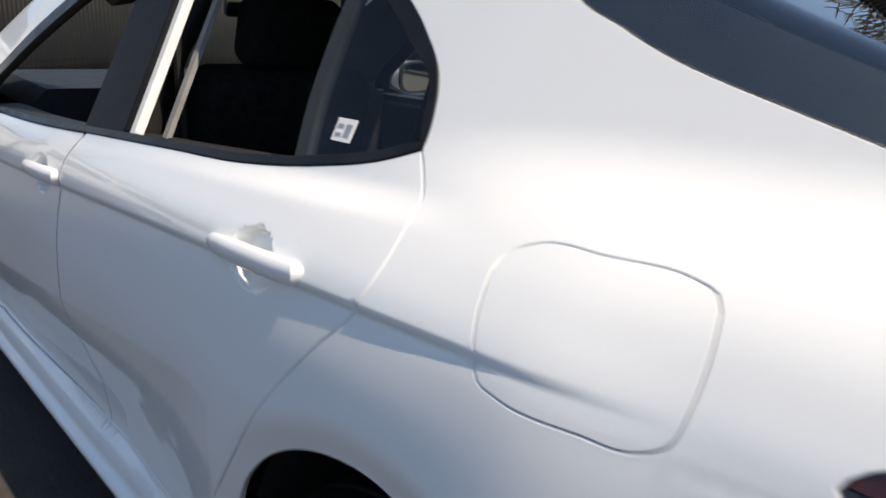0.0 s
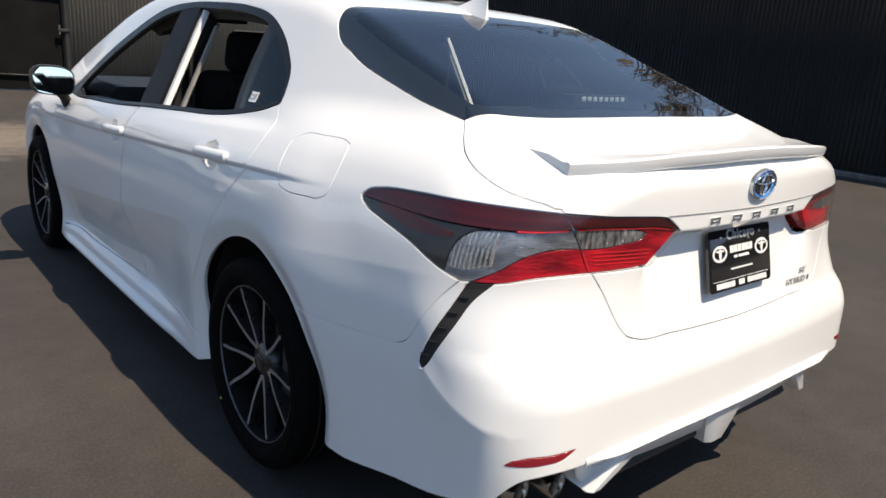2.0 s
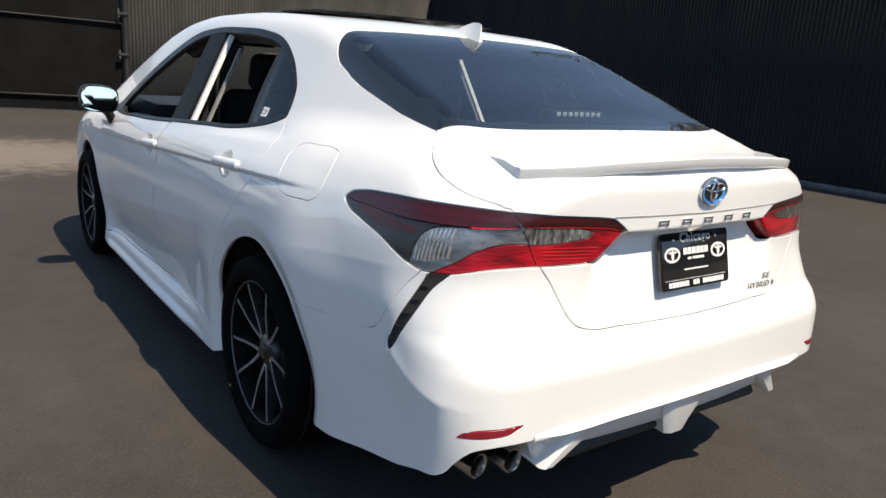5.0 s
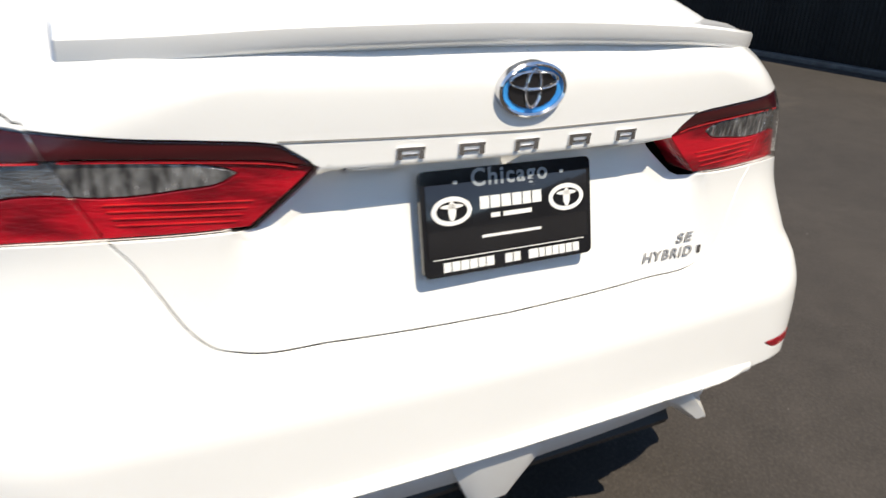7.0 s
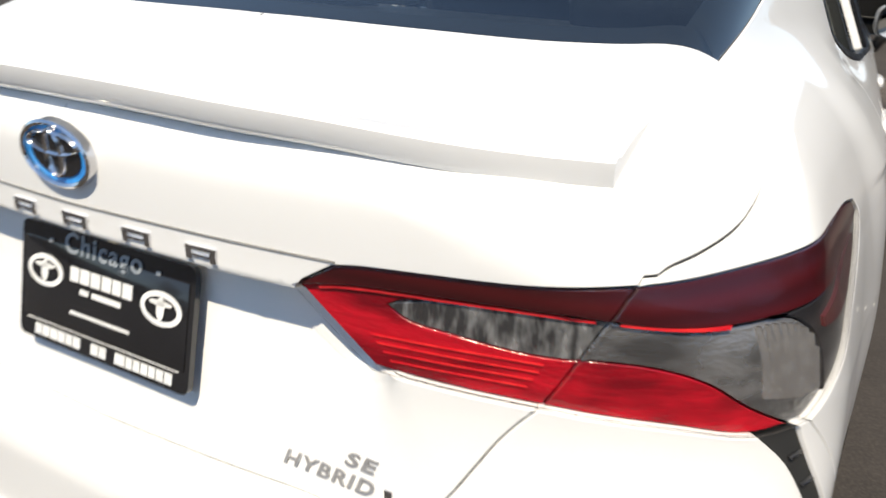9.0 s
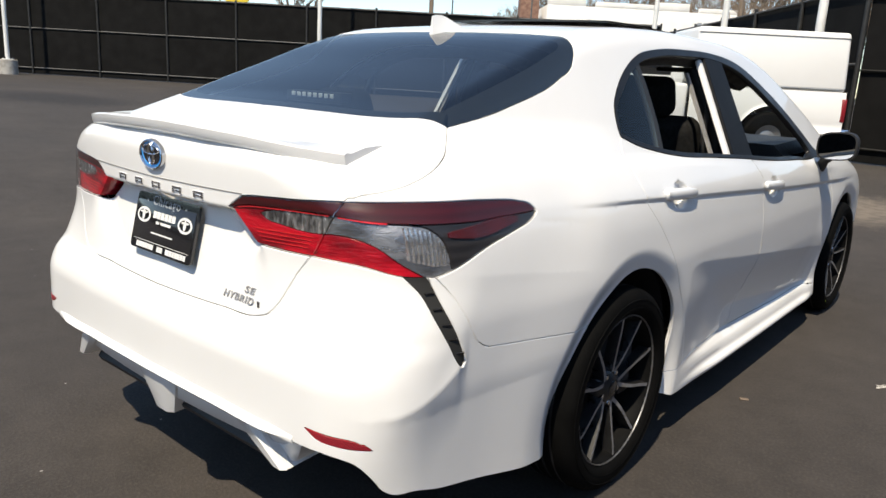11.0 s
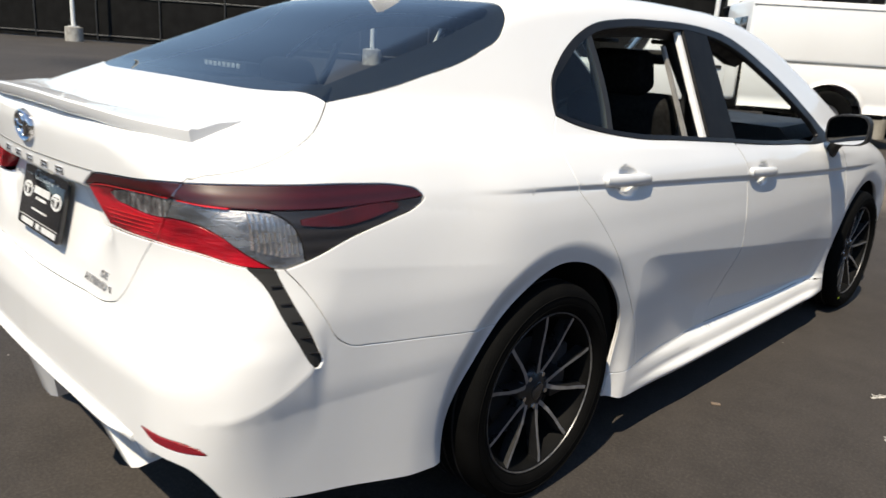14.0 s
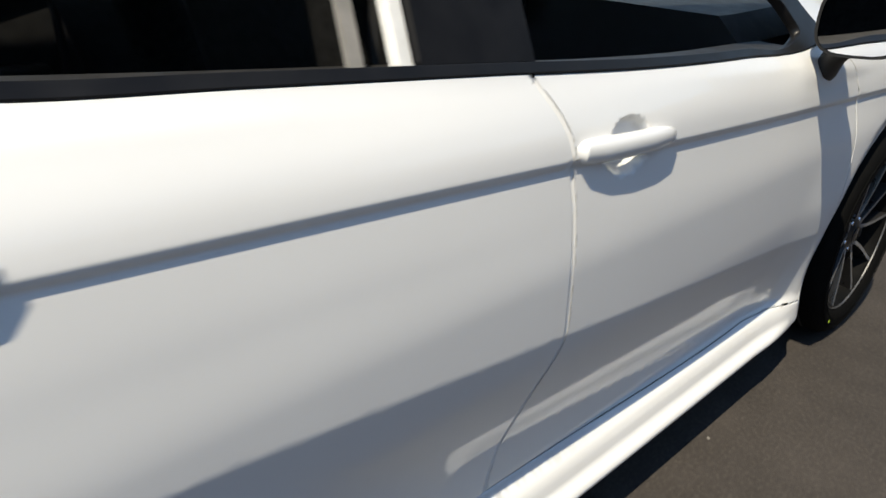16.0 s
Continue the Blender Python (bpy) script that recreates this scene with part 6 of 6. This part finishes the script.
def truck_side(sy):
    """Bed side with a round wheel opening and a folded flank."""
    verts, faces = [], []
    xs_ = np.concatenate([np.linspace(0, 0.55, 8), np.linspace(0.57, 1.55, 40), np.linspace(1.6, 2.3, 9)])
    zs_ = (0.0, 0.25, 0.5, 0.72, 0.9, 1.0)
    for x in xs_:
        d = 0.50 ** 2 - (x - 1.06) ** 2
        low = 0.50 if d <= 0 else max(0.50, 0.38 + math.sqrt(d))
        for f in zs_:
            z = low + (1.13 - low) * f
            y = 0.83 + 0.035 * math.sin(math.pi * min(1, max(0, (z - 0.45) / 0.68)))
            verts.append((x, sy * y, z))
    m = len(zs_)
    for i in range(len(xs_) - 1):
        for k in range(m - 1):
            a = i * m + k
            f = (a, a + m, a + m + 1, a + 1)
            faces.append(f if sy < 0 else f[::-1])
    n = len(verts)
    verts += [(x, y - sy * 0.06, z) for x, y, z in verts]
    faces += [tuple(n + i for i in f[::-1]) for f in faces]
    for i in range(len(xs_) - 1):
        faces.append((i * m, n + i * m, n + (i + 1) * m, (i + 1) * m))
    ob = new("bed_side", mesh_from("bed_side", verts, faces, None, [TRUCK_WHITE]))
    ob.parent = truck
    return ob


for sy in (1, -1):
    truck_side(sy)
part("tailgate", box((0.06, 1.62, 0.60), (0.03, 0, 0.82), 0.015), TRUCK_WHITE, truck)
part("rear_step_bumper", box((0.16, 1.66, 0.18), (-0.06, 0, 0.50), 0.03), CHROME, truck, "bright steel step bumper")
part("bed_floor", box((2.2, 1.5, 0.06), (1.15, 0, 0.90), 0.01), DARK, truck)
part("chassis", box((4.6, 0.9, 0.14), (2.4, 0, 0.48), 0.02), DARK, truck)
bm = box((2.27, 1.62, 0.86), (1.135, 0, 1.561), 0.06, 4)
for v in bm.verts:
    if v.co.z > 1.5:
        v.co.y *= 0.93
        v.co.x = 1.135 + (v.co.x - 1.135) * 0.99
cap_ = part("cargo_cap", bm, TRUCK_WHITE, truck, "closed white cargo cap")
part("cap_roof_trim", box((2.22, 1.528, 0.014), (1.135, 0, 1.905), 0.004), POST_GREY, cap_)
part("cap_front_window", box((0.02, 1.1, 0.40), (2.265, 0, 1.55), 0.01), GLOSS_BLACK, cap_)
for sy in (1, -1):
    part("cap_seam", box((2.2, 0.006, 0.008), (1.16, sy * 0.812, 1.152), 0.002), POST_GREY, cap_)
    part("tail_light", box((0.07, 0.05, 0.34), (0.02, sy * 0.845, 0.86), 0.015), REFLECTOR, truck, "tall red tail light")
bm = box((1.55, 1.60, 0.58), (3.10, 0, 0.86), 0.06, 3)
part("cab_body", bm, TRUCK_WHITE, truck)
bm = box((1.30, 1.46, 0.58), (3.02, 0, 1.42), 0.09, 4)
for v in bm.verts:
    if v.co.z > 1.42:
        v.co.y *= 0.86
        v.co.x = 2.95 + (v.co.x - 3.02) * 0.80
cab = part("cab_roof", bm, TRUCK_WHITE, truck)
for sy in (1, -1):
    door = part("cab_door", box((1.05, 0.03, 0.62), (3.05, sy * 0.803, 0.84), 0.02), TRUCK_WHITE, truck)
    part("door_handle", box((0.14, 0.03, 0.035), (2.66, sy * 0.83, 1.02), 0.01), SATIN_BLACK, door, "black door handle")
    part("cab_window", box((0.85, 0.03, 0.34), (3.02, sy * 0.712, 1.41), 0.02), GLOSS_BLACK, truck, m=Matrix.Rotation(0, 4, "X"))
bm = box((1.20, 1.62, 0.40), (4.35, 0, 0.82), 0.10, 4)
part("engine_hood", bm, TRUCK_WHITE, truck)
part("windshield", box((0.04, 1.25, 0.50), (3.72, 0, 1.36), 0.015), GLOSS_BLACK, truck, m=Matrix.Translation((3.72, 0, 1.36)) @ Matrix.Rotation(radians(-35), 4, "Y") @ Matrix.Translation((-3.72, 0, -1.36)))
part("front_bumper", box((0.18, 1.66, 0.22), (4.98, 0, 0.52), 0.04), CHROME, truck)
for wx in (1.06, 4.25):
    for sy in (1, -1):
        wh = new("wheel")
        wh.parent = truck
        wh.matrix_local = Matrix.Translation((wx, sy * 0.74, 0.395)) @ Matrix.Rotation(radians(90 * sy), 4, "Z")
        part("tyre", lathe([(0.20, 0.09), (0.25, 0.105), (0.36, 0.10), (0.395, 0.07), (0.395, -0.07), (0.36, -0.10), (0.20, -0.09)], 40, "x"), TYRE, wh)
        part("rim", lathe([(0.001, 0.05), (0.06, 0.055), (0.12, 0.03), (0.17, 0.06), (0.205, 0.085)], 32, "x"), ALLOY, wh)

# ---- beyond the fence ----


def bare_tree(seed, tall, name="bare_tree"):
    """A leafless tree: a tapered trunk that forks again and again."""
    r = random.Random(seed)
    t = tagged(new(name), "bare leafless tree with many fine grey branches", "tree", group="bare trees beyond the fence")
    trunk, crown = bmesh.new(), bmesh.new()

    def grow(p, d, ln, rad, depth):
        pts, rr = [p], [rad]
        q, dd = p.copy(), d.copy()
        for i in range(3):
            dd = (dd + Vector((r.uniform(-1, 1), r.uniform(-1, 1), r.uniform(-0.4, 0.8))) * 0.16).normalized()
            q = q + dd * ln / 3
            pts.append(q.copy())
            rr.append(rad * (1 - 0.13 * (i + 1)))
        tube(pts, rr, 6 if depth > 3 else 4 if depth > 1 else 3, trunk if depth >= 6 else crown, cap=False)
        if depth == 0:
            return
        for _ in range(r.choice((3, 3, 4)) if depth > 1 else 3):
            k = r.choice((1, 2, 3, 3))
            side = Vector((r.uniform(-1, 1), r.uniform(-1, 1), r.uniform(-0.1, 0.5)))
            grow(pts[k], (dd * 0.75 + side * 0.75).normalized(), ln * r.uniform(0.60, 0.80), max(0.022, rr[k] * r.uniform(0.5, 0.68)), depth - 1)

    grow(Vector((0, 0, -0.1)), Vector((0, 0, 1)), tall * 0.26, tall * 0.018, 6)
    part("trunk", trunk, BARK, t)
    part("crown", crown, BARK, t)
    return t


def spot(px, depth):
    """A place out there: by its bearing across the view towards the far fence and its depth."""
    k = (px - 784) / 1306
    return 2.23 + depth * (-0.672 + 0.741 * k), -2.16 + depth * (0.741 + 0.672 * k)


TREES = [bare_tree(3, 15.5), bare_tree(11, 15.0), bare_tree(23, 14.0)]
PLACES = ((572, 52, 1.0), (120, 70, 0.9), (225, 66, 1.0), (60, 80, 0.9), (420, 85, 0.8), (940, 72, 0.95), (1040, 80, 1.25), (1110, 84, 1.3), (1180, 78, 1.25), (1250, 70, 1.15), (1345, 60, 1.2), (1405, 55, 1.1), (1440, 75, 1.3), (1500, 60, 1.0), (1000, 88, 1.2), (300, 90, 0.8), (20, 66, 0.8), (160, 84, 0.75), (980, 92, 1.0), (1075, 70, 0.9), (1145, 92, 1.2), (1215, 90, 1.3), (1285, 84, 1.2), (1325, 90, 1.3), (1375, 75, 1.1), (1425, 92, 1.2), (1470, 66, 1.0), (1530, 70, 1.1), (1090, 95, 1.1))
for i, (px, dp, sc) in enumerate(PLACES):
    x, y = spot(px, dp)
    m = Matrix.Translation((x, y, 0.3)) @ Matrix.Rotation(1.7 * i, 4, "Z")
    if i < 3:
        TREES[i].matrix_world = m
    else:
        c = copy_thing(TREES[i % 3], m)
        c.scale = (sc, sc, sc)
for i, (x, y, sc) in enumerate(((-7.0, -29.0, 1.0), (4.5, -29.0, 1.1), (-15.0, -29.0, 0.9), (15.5, 8.0, 0.9), (17.5, 13.0, 1.0), (16.5, 3.0, 0.85))):
    c = copy_thing(TREES[i % 3], Matrix.Translation((x, y, 0)) @ Matrix.Rotation(2.1 * i + 0.4, 4, "Z"))
    c.scale = (sc, sc, sc)

x, y = spot(1206, 60)
hall = tagged(new("white_building"), "low white building with a stepped parapet and a sign", "building")
hall.matrix_world = Matrix.Translation((x, y, 0)) @ Matrix.Rotation(math.atan2(0.672, 0.741), 4, "Z")
STUCCO = varied(material("white_stucco", (0.80, 0.78, 0.75), 0.9), (0.76, 0.74, 0.71), (0.84, 0.82, 0.79), 1.2, bump=0.1)
BRICK = varied(material("brown_brick", (0.20, 0.11, 0.08), 0.9), (0.15, 0.08, 0.06), (0.26, 0.15, 0.11), 4)
part("wall", box((19.4, 10, 7.1), (0, 5, 3.55), 0.05), STUCCO, hall)
for k, (xc, w, h) in enumerate(((-8.2, 3.0, 0.75), (-3.6, 4.6, 0.40), (0.2, 2.6, 0.62), (4.0, 3.4, 0.35), (8.1, 3.2, 0.55))):
    part("parapet", box((w, 0.35, h), (xc, 0.18, 7.1 + h / 2), 0.04), STUCCO, hall)
part("chimney", box((1.5, 1.5, 8.0), (-10.9, 2.0, 4.0), 0.04), BRICK, hall, "brown brick chimney")
board = part("sign_board", box((3.2, 0.12, 0.9), (3.4, -0.1, 6.15), 0.02), PRINT_WHITE, hall, "pale sign board with dark print")
for k in range(5):
    part("sign_bar", box((0.38, 0.02, 0.42), (2.35 + 0.5 * k, -0.17, 6.15), 0.01), PRINT_GREY, board)

x, y = spot(335, 45)
sign = tagged(new("pole_sign"), "tall white sign board on a dark post", "sign")
sign.matrix_world = Matrix.Translation((x, y, 0.3)) @ Matrix.Rotation(math.atan2(0.672, 0.741) + 0.2, 4, "Z")
ORANGE = varied(material("orange_print", (0.65, 0.25, 0.08), 0.6), (0.58, 0.21, 0.06), (0.70, 0.30, 0.10), 6)
YELLOW = varied(material("yellow_print", (0.70, 0.50, 0.03), 0.6), (0.62, 0.43, 0.02), (0.75, 0.55, 0.05), 4)
part("post", tube([(0.86, 0, 0), (0.86, 0, 9)], 0.13, 10), POST_BLACK, sign)
sheet = part("board", box((1.5, 0.25, 4.2), (0, 0, 6.6), 0.04), PRINT_WHITE, sign)
part("mark", box((0.9, 0.02, 0.28), (0, -0.14, 6.2), 0.02), ORANGE, sheet)
part("mark", box((0.25, 0.02, 0.7), (0, -0.14, 5.75), 0.02), ORANGE, sheet)
part("mark", box((0.9, 0.02, 0.12), (0, -0.14, 5.2), 0.02), PRINT_GREY, sheet)

x, y = spot(474, 45)
ysign = tagged(new("yellow_sign"), "rounded yellow sign on a dark post", "sign")
ysign.matrix_world = Matrix.Translation((x, y, 0.3)) @ Matrix.Rotation(math.atan2(0.672, 0.741), 4, "Z")
bm = box((1.35, 0.2, 0.72), (0, 0, 4.75), 0.0)
bmesh.ops.bevel(bm, geom=[e for e in bm.edges if abs((e.verts[0].co - e.verts[1].co).y) > 0.1], offset=0.28, segments=5, profile=0.5, affect="EDGES")
part("board", bm, YELLOW, ysign)
part("mark", box((0.6, 0.02, 0.16), (0.05, -0.11, 4.72), 0.03), BRICK, ysign)
part("post", tube([(0, 0, 0), (0, 0, 4.5)], 0.09, 8), POST_BLACK, ysign)

for px, dp, tall, rad, mat, lab in ((797, 45, 11, 0.15, WOOD, "weathered wooden utility pole"), (1323, 44, 11, 0.16, WOOD, "weathered wooden utility pole"), (187, 48, 10, 0.06, POST_BLACK, "thin dark steel pole"), (447, 50, 9, 0.07, POST_BLACK, "thin dark steel pole"),
                                    (834, 58, 10, 0.06, POST_BLACK, "thin dark steel pole"), (28, 52, 10, 0.06, POST_BLACK, "thin dark steel pole"), (968, 58, 10, 0.07, POST_GREY, "thin grey steel pole")):
    x, y = spot(px, dp)
    u = tagged(new("utility_pole"), lab, "pole")
    u.location = (x, y, 0.2)
    part("shaft", tube([(0, 0, 0), (0, 0, tall)], [rad, rad * 0.75], 10), mat, u)
    part("cross_arm", box((1.8 if mat is WOOD else 0.7, 0.12, 0.14), (0, 0, tall - 0.6), 0.02), mat, u, m=Matrix.Rotation(math.atan2(0.672, 0.741), 4, "Z"))
wires = tagged(new("overhead_wire"), "thin dark overhead wires between the poles", "wire")
p0, p1 = spot(797, 45), spot(1323, 44)
for k, dz in enumerate((0.0, 0.35, 0.7)):
    pts = []
    for i in range(17):
        s = -1.2 + 3.4 * i / 16
        pts.append((p0[0] + (p1[0] - p0[0]) * s, p0[1] + (p1[1] - p0[1]) * s, 9.6 + dz - 0.5 * math.sin(math.pi * (s % 1))))
    part("strand", tube(pts, 0.02, 4), POST_BLACK, wires)

# ---- small litter on the ground ----
LITTER = varied(material("pale_scrap", (0.45, 0.43, 0.39), 0.8), (0.30, 0.28, 0.25), (0.55, 0.53, 0.49), 60)
for x, y, w in ((1.381, 1.672, 0.055), (1.544, 1.277, 0.045), (1.52, 1.31, 0.02), (-1.55, 3.3, 0.02), (2.1, 0.4, 0.02), (1.75, 0.7, 0.018)):
    bm = bmesh.new()
    rr = random.Random(int(x * 1000))
    for k in range(5):
        # a crumpled shred: a ragged sheet with a thickness
        cx, cy, turn, n = rr.uniform(-w, w) * 0.6, rr.uniform(-w, w) * 0.45, rr.uniform(0, 3), 9
        far = [(w * rr.uniform(0.18, 0.42), w * rr.uniform(0.06, 0.18)) for _ in range(n)]
        top = [bm.verts.new((cx + far[i][0] * math.cos(turn + 6.283 * i / n), cy + far[i][1] * math.sin(turn + 6.283 * i / n), 0.002 + rr.uniform(0, 0.10) * w)) for i in range(n)]
        low = [bm.verts.new((v.co.x, v.co.y, v.co.z - 0.0015)) for v in top]
        mid = [bm.verts.new((cx, cy, 0.002 + dz + 0.05 * w)) for dz in (0.0, -0.0015)]
        for i in range(n):
            j = (i + 1) % n
            bm.faces.new((top[i], top[j], mid[0]))
            bm.faces.new((low[j], low[i], mid[1]))
            bm.faces.new((top[j], top[i], low[i], low[j]))
    sc = part("paper_scrap", bm, LITTER, None, m=Matrix.Translation((x, y, 0.0)) @ Matrix.Rotation(rr.uniform(0, 3), 4, "Z"))
    tagged(sc, "small pale torn scrap lying on the asphalt", "litter")
leaf = part("dead_leaf", box((0.035, 0.018, 0.006), (0, 0, 0.004), 0.002), BARK, None, m=Matrix.Translation((0.98, 1.04, 0)) @ Matrix.Rotation(0.6, 4, "Z"))
tagged(leaf, "small dark dead leaf on the asphalt", "leaf")
